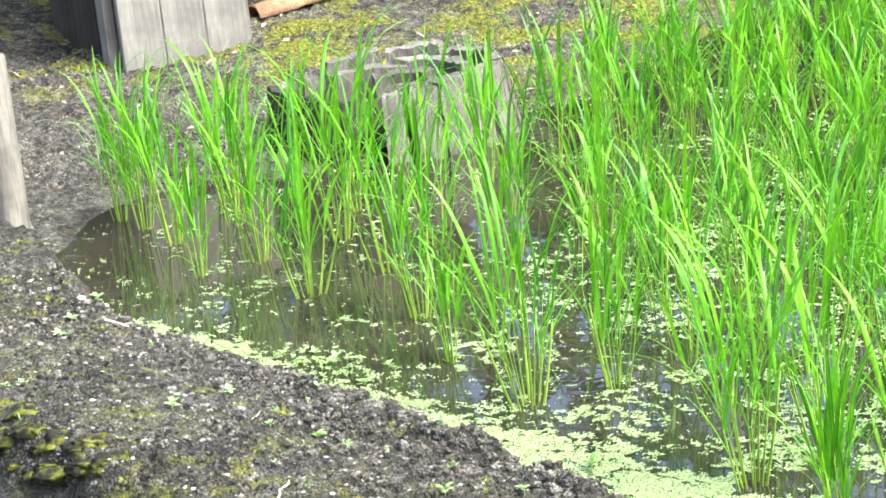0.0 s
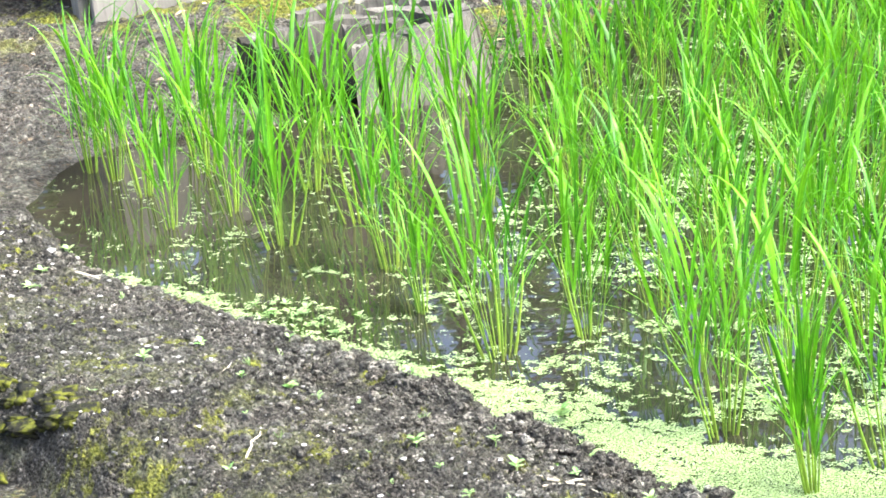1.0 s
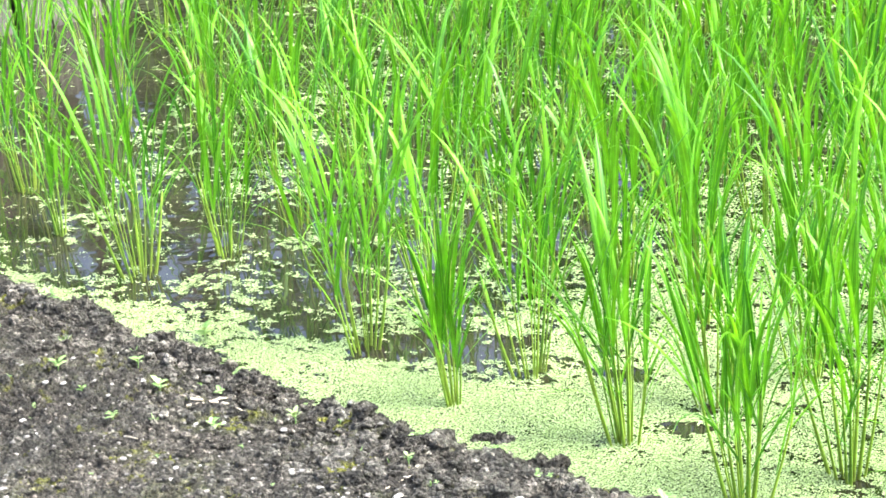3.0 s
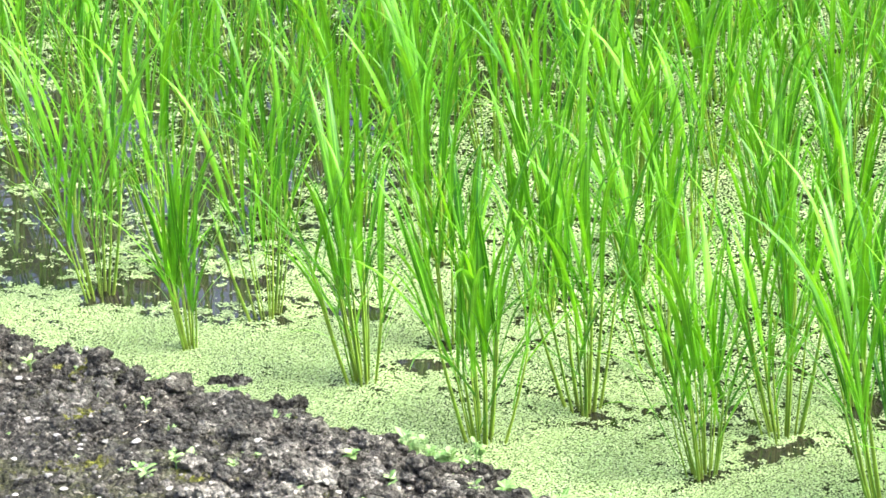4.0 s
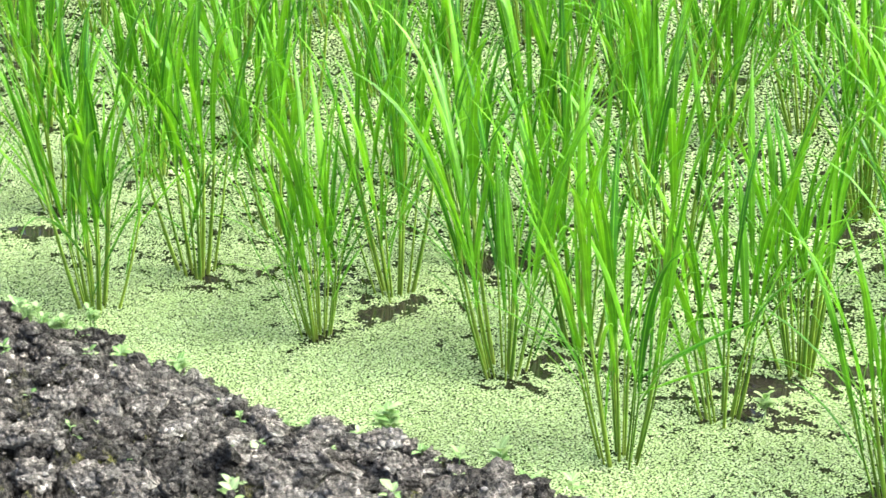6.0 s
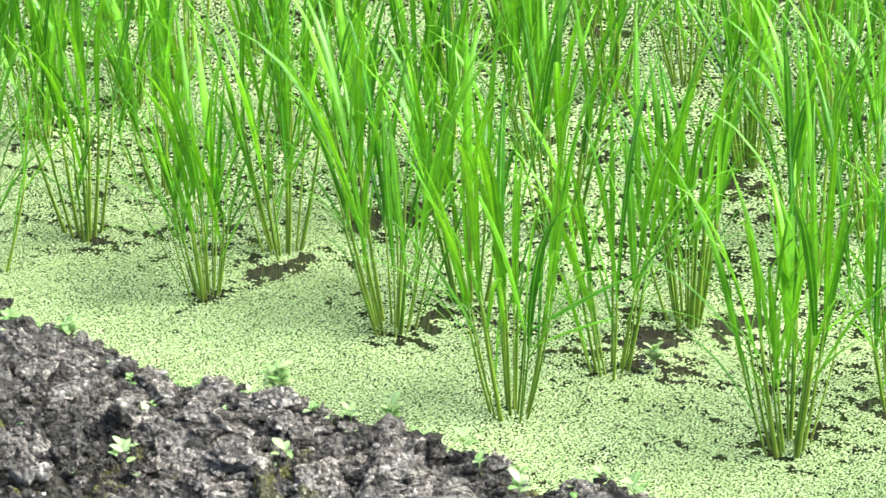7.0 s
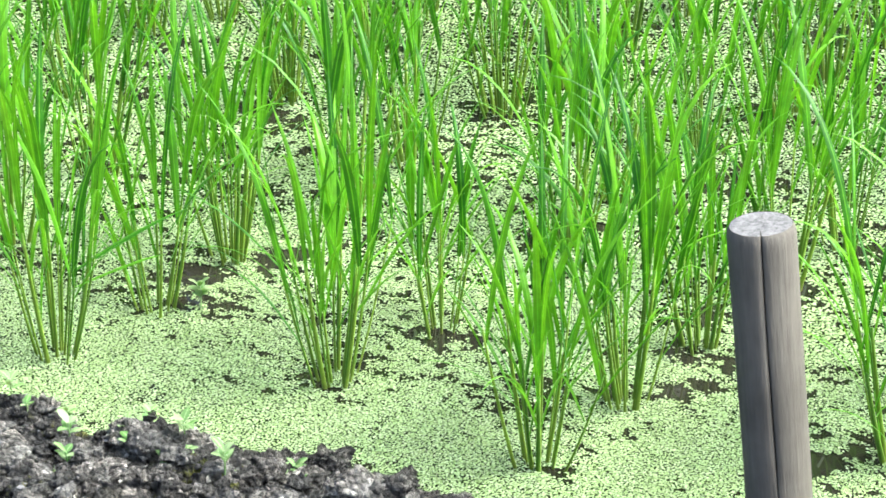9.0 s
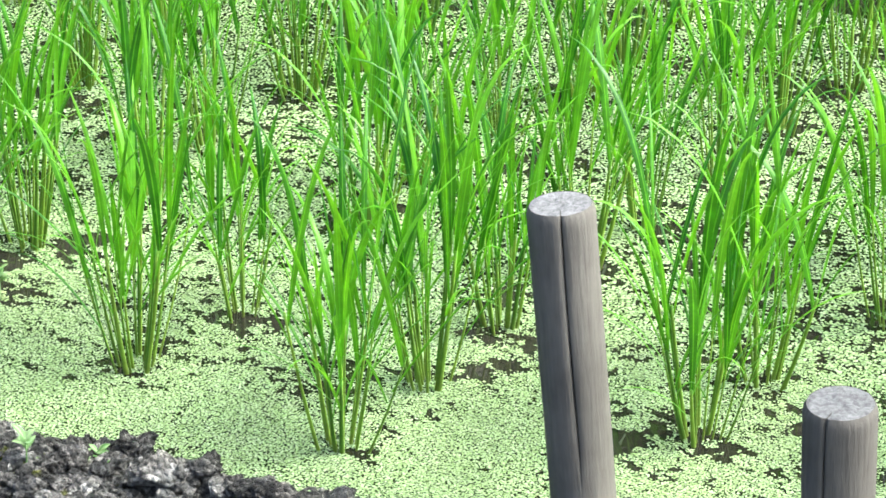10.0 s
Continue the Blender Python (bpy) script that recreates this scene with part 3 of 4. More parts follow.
def rice_plant(x, y, height, spread, tillers, seed, split, extra=(), fine=1.0, joined=False):
    """A hill of tillers that fan out from the foot. split: the leaves are parts of their own; joined: far off, all in one mesh."""
    whole_v, whole_f, whole_u, whole_m = [], [], [], []
    rng = np.random.default_rng(seed)
    big = "wide" if spread > 0.034 else "slim" if spread < 0.018 else "upright"
    root = tagged(new("rice_plant"), f"{big} bright green young rice plant standing in shallow water", "rice plant", "rice plants in the paddy")
    root.location = (x, y, -0.03)
    turn0 = rng.uniform(0, 6.28)
    for k in range(tillers):
        a = turn0 + 2.4 * k + rng.normal(0, 0.35)
        r = spread * 0.62 * math.sqrt((k + 0.5) / tillers) * rng.uniform(0.6, 1.2)
        foot = np.array((r * math.cos(a), r * math.sin(a), 0.0))
        lean = 0.02 + 8.6 * r + abs(rng.normal(0, 0.05))
        h = height * rng.uniform(0.80, 1.12)
        *geo, end = stalk_geometry(foot, a, lean, h * rng.uniform(0.36, 0.54), fine * rng.choice([0.0016, 0.0020, 0.0026, 0.0037]))
        blades = []
        for b in range(3 if rng.random() < 0.6 * fine else 2):
            head = rng.normal(0.1, 0.7) if rng.random() < (0.28 if fine < 0.9 else 0.12) else a + rng.normal(0, 0.6) + (math.pi if b == 1 and rng.random() < 0.5 else 0.0)
            if b == 0:
                start = foot + (end - foot) * rng.uniform(0.62, 0.92)
                length, width, ln, dr = h * rng.uniform(0.36, 0.56), rng.uniform(0.004, 0.0075), lean * 0.8 + rng.uniform(0.12, 0.45), rng.uniform(0.5, 2.4)
            elif b == 1:
                start = end - (end - foot) * 0.08
                length, width, ln, dr = h * rng.uniform(0.50, 0.68), rng.uniform(0.008, 0.0145), 0.03 + lean * 0.45 + rng.uniform(0, 0.15), rng.uniform(0.2, 1.5)
            else:
                start = end
                length, width, ln, dr = h * rng.uniform(0.46, 0.64), rng.uniform(0.007, 0.0135), lean * 0.6 + rng.uniform(0, 0.12), rng.uniform(0.2, 1.5)
            arch = rng.uniform(1.0, 2.2)
            if rng.random() < (0.52 if fine < 0.9 else 0.36):
                dr, arch, length = rng.uniform(1.8, 3.6), rng.uniform(1.0, 3.4), length * 1.16
            blades.append(blade_geometry(rng, start, head, ln, length, width * fine, dr, rng.normal(0, 0.7), arch))
        for _ in range(int(rng.integers(0, 3))):
            start = foot + (end - foot) * rng.uniform(0.35, 0.95)
            blades.append(blade_geometry(rng, start, a + rng.normal(0, 1.0), rng.uniform(0.25, 0.7), h * rng.uniform(0.25, 0.55), fine * rng.uniform(0.003, 0.006), rng.uniform(1.0, 3.0), rng.normal(0, 0.3), rng.uniform(0.9, 2.0)))
        if split:
            tiller = part("tiller", mesh_of("tiller", geo[0], geo[1], STALK, geo[2]), root)
            if k == 0:
                blades += [blade_geometry(rng, np.array(st), hd, ln, le, wd, dr, tw) for st, hd, ln, le, wd, dr, tw in extra]
            for g in blades:
                part("leaf", mesh_of("leaf", g[0], g[1], BLADE, g[2]), tiller)
        else:
            v, f, u = list(geo[0]), list(geo[1]), list(geo[2])
            stalk_faces = len(f)
            for g in blades:
                i = len(v)
                v += list(g[0])
                f += [tuple(q + i for q in face) for face in g[1]]
                u += list(g[2])
            index = [0] * stalk_faces + [1] * (len(f) - stalk_faces)
            if joined:
                i = len(whole_v)
                whole_v += v
                whole_f += [tuple(q + i for q in face) for face in f]
                whole_u += u
                whole_m += index
                continue
            me = mesh_of("tiller", v, f, [STALK, BLADE], u)
            me.polygons.foreach_set("material_index", np.array(index, dtype=np.int32))
            part("tiller", me, root)
    if joined:
        me = mesh_of("foliage", whole_v, whole_f, [STALK, BLADE], whole_u)
        me.polygons.foreach_set("material_index", np.array(whole_m, dtype=np.int32))
        part("foliage", me, root)
    return root


# the plants along the bank, in order: x, y, height, spread of the foot, tillers
FIRST = [
    (-2.514, 6.048, 0.36, 0.020, 6), (-2.436, 5.979, 0.38, 0.028, 8), (-2.322, 5.861, 0.36, 0.026, 7), (-2.186, 5.631, 0.30, 0.015, 4),
    (-1.905, 5.488, 0.38, 0.030, 8), (-1.631, 5.330, 0.40, 0.026, 7), (-1.509, 5.087, 0.26, 0.012, 3), (-1.308, 4.851, 0.42, 0.036, 10),
    (-0.855, 4.479, 0.42, 0.034, 10), (-0.681, 4.243, 0.34, 0.012, 5), (-0.406, 4.084, 0.43, 0.030, 10), (-0.228, 3.856, 0.43, 0.038, 12),
    (0.078, 3.707, 0.36, 0.026, 9), (0.312, 3.549, 0.42, 0.036, 10), (0.429, 3.291, 0.43, 0.034, 11), (0.743, 3.129, 0.41, 0.040, 12),
    (0.920, 2.873, 0.40, 0.032, 10), (1.325, 2.764, 0.40, 0.036, 10),
]
SECOND = [
    (-2.232, 5.999), (-2.080, 5.725), (-1.944, 5.852), (-1.778, 5.633), (-1.168, 5.353), (-1.171, 4.946), (-1.062, 5.067), (-0.588, 5.421), (-0.750, 4.574), (-0.367, 4.863), (-0.572, 4.345),
    (-0.315, 4.544), (0.092, 4.488), (-0.084, 3.941), (0.035, 4.057), (0.191, 3.816), (0.734, 4.243), (0.569, 3.787), (0.878, 3.942),
    (0.570, 3.375), (0.691, 3.481), (0.903, 3.221), (1.061, 2.968), (1.196, 3.075), (1.466, 3.273), (1.445, 2.851),
]
# single leaves that stand apart: start, heading, lean, length, width, droop, twist
APART = {
    14: [((0.03, -0.01, 0.15), 0.15, 1.15, 0.17, 0.012, 0.7, 0.5), ((0.02, -0.02, 0.13), -0.1, 1.2, 0.13, 0.009, 0.5, -0.4)],
    12: [((-0.03, 0.0, 0.05), 3.1, 0.38, 0.26, 0.008, -0.1, 0.6)],
    13: [((0.04, -0.02, 0.06), 0.1, 0.4, 0.22, 0.008, 0.2, 0.2)],
}
placed = []
rng = np.random.default_rng(11)
for k, (x, y, h, sp, ti) in enumerate(FIRST):
    fine = 0.86 if k < 9 else 0.95
    rice_plant(x, y, h * 1.08, sp, ti + (4 if k < 9 else 6), 100 + k, True, APART.get(k, ()), fine)
    placed.append((x, y))
for k, (x, y) in enumerate(SECOND):
    rice_plant(x, y, rng.uniform(0.40, 0.47), rng.uniform(0.026, 0.036), int(rng.integers(12, 18)) - (4 if k < 11 else 0), 200 + k, True,
               [((0.0, -0.01, 0.22), -0.9, 0.5, 0.33, 0.009, 2.6, 0.2), ((-0.02, -0.01, 0.2), -1.3, 0.3, 0.30, 0.008, 2.9, -0.3)] if k == 5 else (), 0.86 if k < 11 else 0.95)
    placed.append((x, y))
count = 0
for s0 in (-0.62, -0.33, -0.03, 0.28, 0.56, 0.83, 1.10, 1.40, 1.68, 1.97, 2.25, 2.54, 2.87, 3.17, 3.45, 3.74, 4.06, 4.38, 4.73, 5.05, 5.35):
    for row in range(17):
        n = 0.18 + 0.158 * row + rng.normal(0, 0.014)
        s = s0 + 0.24 * n + rng.normal(0, 0.014)
        x, y = (float(q) for q in to_xy(s, n))
        if inside(np.array(x), np.array(y)) < 0.08 or n > 2.65 - 0.12 * max(s, 0) or min(math.hypot(x - a, y - b) for a, b in placed) < 0.115:
            continue
        if n < 0.33 or (s < 1.5 and n < 0.52) or (s < 0.6 and inside(np.array(x), np.array(y)) < 0.16):
            continue
        if math.hypot((x + 2.035) / 0.36, (y - 6.61) / 0.28) < 1:
            continue
        placed.append((x, y))
        count += 1
        rice_plant(x, y, rng.uniform(0.38, 0.46) - 0.05 * (s < 1.2), rng.uniform(0.024, 0.036), int(rng.integers(11, 17)) - (0 if n > 1.4 or s > 1.9 else 5 if s < 0.5 else 4), 300 + count, n < 0.38, (), 0.86 if s < 1.9 else 0.95, n > 1.7)


# ---------------------------------------------------------------- duckweed
# open water among the duckweed: along, across, half length and width, turn
HOLES = [(3.25, 0.27, 0.11, 0.022, 1.31), (2.64, 0.26, 0.05, 0.03, 0.4), (2.74, 0.41, 0.03, 0.03, 0.0), (2.44, 0.36, 0.05, 0.03, 0.3), (3.30, 0.53, 0.07, 0.03, 0.9),
         (3.81, 0.38, 0.05, 0.02, 0.6), (3.90, 0.47, 0.04, 0.02, 0.6), (3.34, 0.56, 0.04, 0.03, 0.7), (4.50, 0.36, 0.03, 0.02, 0.8), (4.47, 0.23, 0.025, 0.015, 0.5),
         (4.70, 0.25, 0.03, 0.02, 0.6), (2.10, 0.27, 0.15, 0.07, 0.6), (1.83, 0.17, 0.07, 0.045, 0.6)]


def duckweed(n0, n1, pitch, seed, sides, mat=DUCKWEED, label="pale yellow-green duckweed floating in a dense mat", less=0.0, low=0.0020):
    rng = np.random.default_rng(seed)
    s, n = np.meshgrid(np.arange(-0.9, 5.4, pitch), np.arange(n0, n1, pitch))
    s = s.ravel() + rng.uniform(-0.5, 0.5, s.size) * pitch * 0.9
    n = n.ravel() + rng.uniform(-0.5, 0.5, n.size) * pitch * 0.9
    x, y = to_xy(s, n)
    d = inside(x, y)
    keep = (d > -0.008) & (n < 2.5 - 0.2 * np.maximum(s, 0)) & (s < 4.9 + 0.9 * fbm(s * 3, n * 3, 3, 95))
    s, n, x, y, d = (q[keep] for q in (s, n, x, y, d))
    full = step(1.9, 2.55, s + 0.2 * n + 0.25 * (fbm(s * 4, n * 4, 2, 71) - 0.5))
    patch = 0.30 * fbm(s * 9, n * 13, 3, 50) + 0.42 * fbm(s * 45, n * 65, 2, 60) + 0.28 * fbm(s * 110, n * 150, 2, 66)
    rim = np.interp(s, [0.2, 0.5, 1.0, 1.4, 1.7, 2.1], [0.01, 0.045, 0.07, 0.10, 0.14, 0.22])
    thin = step(1.5, 0.5, s + 0.3 * n)
    cover = 0.425 - 0.08 * thin + 0.215 * full - 0.045 * step(3.2, 4.0, s) + 0.22 * step(0.035, -0.035, d - rim + 0.08 * (fbm(s * 7, n * 7, 2, 77) - 0.5)) * step(0.15, 0.4, s) * (1 - 0.5 * full)
    for hs, hn, rs, rn, turn in HOLES:
        ds, dn = s - hs, n - hn
        u, v = (ds * math.cos(turn) + dn * math.sin(turn)) / rs, (dn * math.cos(turn) - ds * math.sin(turn)) / rn
        cover = cover - 0.23 * step(1.6, 0.3, np.hypot(u, v) + 0.9 * (fbm(s * 40, n * 40, 2, 90) - 0.5))
    for k, (px, py) in enumerate(placed):
        hs, hn = to_sn(px, py)
        if n0 - 0.2 < hn < n1 + 0.2 and hs > 1.7:
            t = 2.4 * k
            at = np.nonzero((np.abs(s - hs) < 0.16) & (np.abs(n - hn) < 0.12))[0]
            sa, na = s[at], n[at]
            near = np.hypot((sa - hs - 0.035 * math.cos(t)) / 1.5, na - hn - 0.035 * math.sin(t))
            cover[at] -= 0.11 * step(0.055, 0.015, near + 0.05 * (fbm(sa * 35, na * 35, 2, 91) - 0.5))
    keep = (patch < cover - less + rng.normal(0, 0.03, len(s))) & (rng.random(len(s)) < 0.95)
    x, y = x[keep], y[keep]
    m = len(x)
    r = pitch * rng.uniform(0.46, 0.70, m)
    a0 = rng.uniform(0, 6.28, m)
    squash = rng.uniform(0.75, 1.0, m)
    tilt_x, tilt_y = rng.normal(0, 0.09, m), rng.normal(0, 0.09, m)
    z = low + rng.uniform(0, 0.4, m) * low
    co = np.empty((m, sides, 3), dtype=np.float32)
    for j in range(sides):
        t = 2 * math.pi * j / sides
        lx, ly = r * math.cos(t), r * squash * math.sin(t)
        px, py = lx * np.cos(a0) - ly * np.sin(a0), lx * np.sin(a0) + ly * np.cos(a0)
        co[:, j, 0], co[:, j, 1], co[:, j, 2] = x + px, y + py, z + px * tilt_x + py * tilt_y
    me = bpy.data.meshes.new("duckweed")
    me.vertices.add(m * sides)
    me.vertices.foreach_set("co", co.ravel())
    me.loops.add(m * sides)
    me.loops.foreach_set("vertex_index", np.arange(m * sides, dtype=np.int32))
    me.polygons.add(m)
    me.polygons.foreach_set("loop_start", np.arange(0, m * sides, sides, dtype=np.int32))
    me.update(calc_edges=True)
    me.materials.append(mat)
    tagged(new("duckweed", me), label, "duckweed", kind="stuff")


duckweed(-0.12, 0.50, 0.0029, 5, 5)
# second layer, lower and half as bright, filling gaps in the mat
duckweed(-0.12, 0.80, 0.0034, 8, 4, UNDER_DUCKWEED, "darker duckweed lying under the floating mat", 0.085, 0.0009)
duckweed(0.50, 1.20, 0.0040, 6, 5)
duckweed(1.20, 2.6, 0.0048, 7, 4)


# ---------------------------------------------------------------- loose clods and pale chips on the bank
def on_bank(s, n):
    x, y = to_xy(np.asarray(s, float), np.asarray(n, float))
    return float(x), float(y), float(bank_height(x, y))


BALL = bmesh.new()
bmesh.ops.create_icosphere(BALL, subdivisions=3, radius=1)
BALL_CO = np.array([v.co[:] for v in BALL.verts])
BALL_F = [tuple(v.index for v in f.verts) for f in BALL.faces]
BALL.free()
LUMP = bmesh.new()
bmesh.ops.create_icosphere(LUMP, subdivisions=4, radius=1)
LUMP_CO = np.array([v.co[:] for v in LUMP.verts])
LUMP_F = [tuple(v.index for v in f.verts) for f in LUMP.faces]
LUMP.free()
SMALL = bmesh.new()
bmesh.ops.create_icosphere(SMALL, subdivisions=1, radius=1)
SMALL_CO = np.array([v.co[:] for v in SMALL.verts])
SMALL_F = [tuple(v.index for v in f.verts) for f in SMALL.faces]
SMALL.free()


MID = bmesh.new()
bmesh.ops.create_icosphere(MID, subdivisions=2, radius=1)
MID_CO = np.array([v.co[:] for v in MID.verts])
MID_F = [tuple(v.index for v in f.verts) for f in MID.faces]
MID.free()


def turned(rng):
    q, _ = np.linalg.qr(rng.normal(0, 1, (3, 3)))
    return q


def rock_verts(rng, size, flat, co, rough_by=0.25, broken=0):
    shift = rng.uniform(-50, 50, 3)
    r = np.array([1 + rough_by * 0.45 * noise.noise(Vector(p * 15.0 - shift)) * (len(co) > 100) + rough_by * 1.6 * noise.noise(Vector(p * 1.3 + shift)) + rough_by * noise.noise(Vector(p * 3.1 + shift)) + rough_by * 0.5 * noise.noise(Vector(p * 7.3 + shift)) for p in co])
    v = co * r[:, None]
    for _ in range(broken):
        d = rng.normal(0, 1, 3)
        d /= np.linalg.norm(d)
        over = np.maximum(v @ d - rng.uniform(0.35, 0.75), 0)
        v = v - 0.97 * over[:, None] * d
    v = v @ turned(rng)
    return v * np.array([size, size * rng.uniform(0.65, 1.0), size * flat])


def by_edge(s, n):
    return s, n + float(np.interp(s, EDGE_S, EDGE_N))


def heap(r):
    s = r.uniform(2.35, 4.7)
    return s, -0.04 - abs(r.normal(0, 0.08 if s < 3.0 else 0.16))


def scatter(name, label, category, count, seed, where, sizes, flat, mat, co, fc, sink=0.3):
    rng = np.random.default_rng(seed)
    verts, faces = [], []
    for _ in range(count):
        s, n = where(rng)
        x, y, z = on_bank(s, n)
        if z < 0.004:
            continue
        size = sizes[0] * (sizes[1] / sizes[0]) ** (rng.random() ** 2.2)
        v = rock_verts(rng, size, flat, co, 0.25 if len(co) < 20 else 0.5, 0 if len(co) < 20 else 2)
        i = len(verts)
        verts.extend((v + np.array([x, y, z + size * flat * (1 - 2 * sink)])).tolist())
        faces.extend(tuple(q + i for q in f) for f in fc)
    return tagged(new(name, mesh_of(name, verts, faces, mat, smooth=False)), label, category, kind="stuff")


scatter("soil_crumbs", "loose dark soil crumbs strewn over the bank", "soil crumbs", 5000, 21,
        lambda r: (r.uniform(-0.3, 5.0), -abs(r.normal(0, 0.2))), (0.003, 0.011), 0.75, CRUMB, SMALL_CO, SMALL_F)
scatter("soil_crumbs", "crumbled soil lumps along the water line", "soil crumbs", 1500, 22,
        lambda r: by_edge(r.uniform(1.0, 4.9), r.normal(-0.05, 0.03)), (0.006, 0.017), 0.8, CRUMB, MID_CO, MID_F)
scatter("soil_crumbs", "dry grey soil crumbs among the clods", "soil crumbs", 4200, 25,
        lambda r: (r.uniform(2.2, 4.8), -abs(r.normal(0, 0.2))), (0.003, 0.011), 0.6, CRUMB, SMALL_CO, SMALL_F)
scatter("soil_crumbs", "crumbled grey soil lumps heaped on the bank", "soil crumbs", 2600, 27,
        lambda r: by_edge(*heap(r)), (0.007, 0.019), 0.75, CRUMB, MID_CO, MID_F)
scatter("soil_crumbs", "small dry soil crumbs", "soil crumbs", 2600, 26,
        lambda r: (r.uniform(0.3, 2.7), r.uniform(-0.6, -0.02)), (0.003, 0.010), 0.7, CRUMB, SMALL_CO, SMALL_F)
scatter("pale_chips", "small pale stone and shell chips in the soil", "chips", 3000, 23,
        lambda r: (r.uniform(-0.4, 3.0), r.uniform(-0.62, -0.02)), (0.0012, 0.007), 0.45, PEBBLE, SMALL_CO, SMALL_F)
scatter("pale_chips", "pale grit among the clods", "chips", 1000, 24,
        lambda r: (r.uniform(2.0, 4.6), r.uniform(-0.42, -0.0)), (0.0015, 0.006), 0.5, PEBBLE, SMALL_CO, SMALL_F)

rng = np.random.default_rng(31)
DAMP = [(1.536, -0.037, 0.028), (1.57, -0.052, 0.020), (1.752, -0.022, 0.022), (1.80, -0.042, 0.017), (1.857, -0.063, 0.026), (1.913, -0.060, 0.022), (2.046, -0.073, 0.024), (1.384, -0.168, 0.020), (1.33, -0.187, 0.017), (1.42, -0.142, 0.017), (1.761, -0.076, 0.020), (2.0, -0.052, 0.017), (2.11, -0.062, 0.018), (2.2, -0.042, 0.016), (1.28, -0.202, 0.015),
        (2.449, 0.071, 0.018), (2.428, 0.058, 0.013), (2.628, 0.013, 0.020), (2.576, 0.034, 0.016), (2.758, 0.013, 0.017), (2.973, 0.015, 0.02), (3.011, 0.012, 0.02), (2.304, -0.01, 0.022), (2.455, -0.026, 0.02),
        (4.195, 0.01, 0.026), (4.264, -0.002, 0.020), (4.146, -0.037, 0.024), (4.285, -0.006, 0.022), (4.21, -0.01, 0.018), (1.6, -0.05, 0.02), (1.97, -0.03, 0.018)]
DRY = [(3.609, -0.236, 0.036), (3.648, -0.221, 0.020), (3.61, -0.089, 0.026), (3.722, -0.139, 0.036), (3.762, -0.078, 0.020), (3.77, -0.163, 0.034), (3.446, -0.071, 0.026), (3.415, -0.076, 0.018), (3.536, -0.273, 0.020),
       (3.683, -0.098, 0.026), (3.729, -0.213, 0.030), (3.864, -0.144, 0.034), (3.81, -0.19, 0.036), (3.57, -0.31, 0.026), (3.79, -0.12, 0.028), (4.44, -0.02, 0.024), (4.28, -0.08, 0.034), (4.20, -0.13, 0.03),
       (1.438, -0.075, 0.030), (1.47, -0.06, 0.020), (1.40, -0.085, 0.022), (1.49, -0.085, 0.018), (1.36, -0.10, 0.016), (2.765, -0.025, 0.018), (2.848, -0.042, 0.02), (2.767, -0.065, 0.016), (2.80, -0.09, 0.014), (3.135, -0.162, 0.022), (3.24, -0.17, 0.018), (3.265, -0.12, 0.02),
       (3.46, -0.106, 0.022), (3.37, -0.19, 0.024), (3.58, -0.035, 0.018), (3.05, -0.13, 0.024), (2.95, -0.15, 0.016), (3.33, -0.14, 0.026), (3.5, -0.16, 0.022), (3.92, -0.19, 0.03), (3.113, -0.138, 0.024), (3.15, -0.09, 0.022), (3.09, -0.07, 0.018), (2.86, -0.047, 0.020), (2.82, -0.05, 0.016), (2.81, -0.086, 0.018), (3.2, -0.07, 0.022)]
DRY += [(rng.uniform(2.75, 4.6), -abs(rng.normal(0, 0.17)) - 0.05, 0.009 + 0.024 * rng.random() ** 1.6) for _ in range(150)]
DRY += [(rng.uniform(3.0, 3.8), rng.uniform(-0.42, -0.12), 0.012 + 0.022 * rng.random() ** 1.6) for _ in range(60)]
strewn = [(rng.uniform(0.9, 2.8), -abs(rng.normal(0, 0.08)) - 0.01, rng.uniform(0.006, 0.014)) for _ in range(50)]
for group, mat, words in ((DAMP, DAMP_CLOD, "dark damp crumbly lump of soil at the water's edge"), (DRY, PALE_CLOD, "pale dry angular lump of soil on the bank"), (strewn, CLOD, "grey-brown lump of soil on the bank")):
    for s_, n_, size in group:
        x, y, z = on_bank(s_, n_)
        co, fc = (LUMP_CO, LUMP_F) if size > 0.017 else (BALL_CO, BALL_F)
        v = rock_verts(rng, size, 0.85 if mat is DAMP_CLOD else 0.6, co, 0.55 if mat is DAMP_CLOD else 0.42, 0 if mat is DAMP_CLOD else 4)
        ob = tagged(new("soil_clod", mesh_of("soil_clod", v.tolist(), fc, mat, smooth=False)), words, "soil clod", "clods on the bank")
        ob.location = (x, y, max(z, -0.004) + size * (0.18 if mat is PALE_CLOD else 0.14))
CHIPS = [(0.291, -0.105, 0.014), (0.878, -0.124, 0.014), (1.008, -0.292, 0.009), (1.077, -0.112, 0.009), (1.621, -0.271, 0.012), (0.902, -0.083, 0.008), (0.549, -0.119, 0.010), (0.168, -0.111, 0.008),
         (1.395, -0.087, 0.012), (1.454, -0.073, 0.014), (1.877, -0.301, 0.009), (1.665, -0.382, 0.008), (1.731, -0.309, 0.007), (1.639, -0.331, 0.006), (1.951, -0.083, 0.007), (1.615, -0.407, 0.006), (1.93, -0.248, 0.006), (2.62, -0.20, 0.010), (2.59, -0.24, 0.011), (2.77, -0.13, 0.008), (2.853, -0.335, 0.014), (2.697, -0.114, 0.012), (2.86, -0.12, 0.008), (2.93, -0.19, 0.008), (3.16, -0.2, 0.012), (3.42, -0.22, 0.010)]
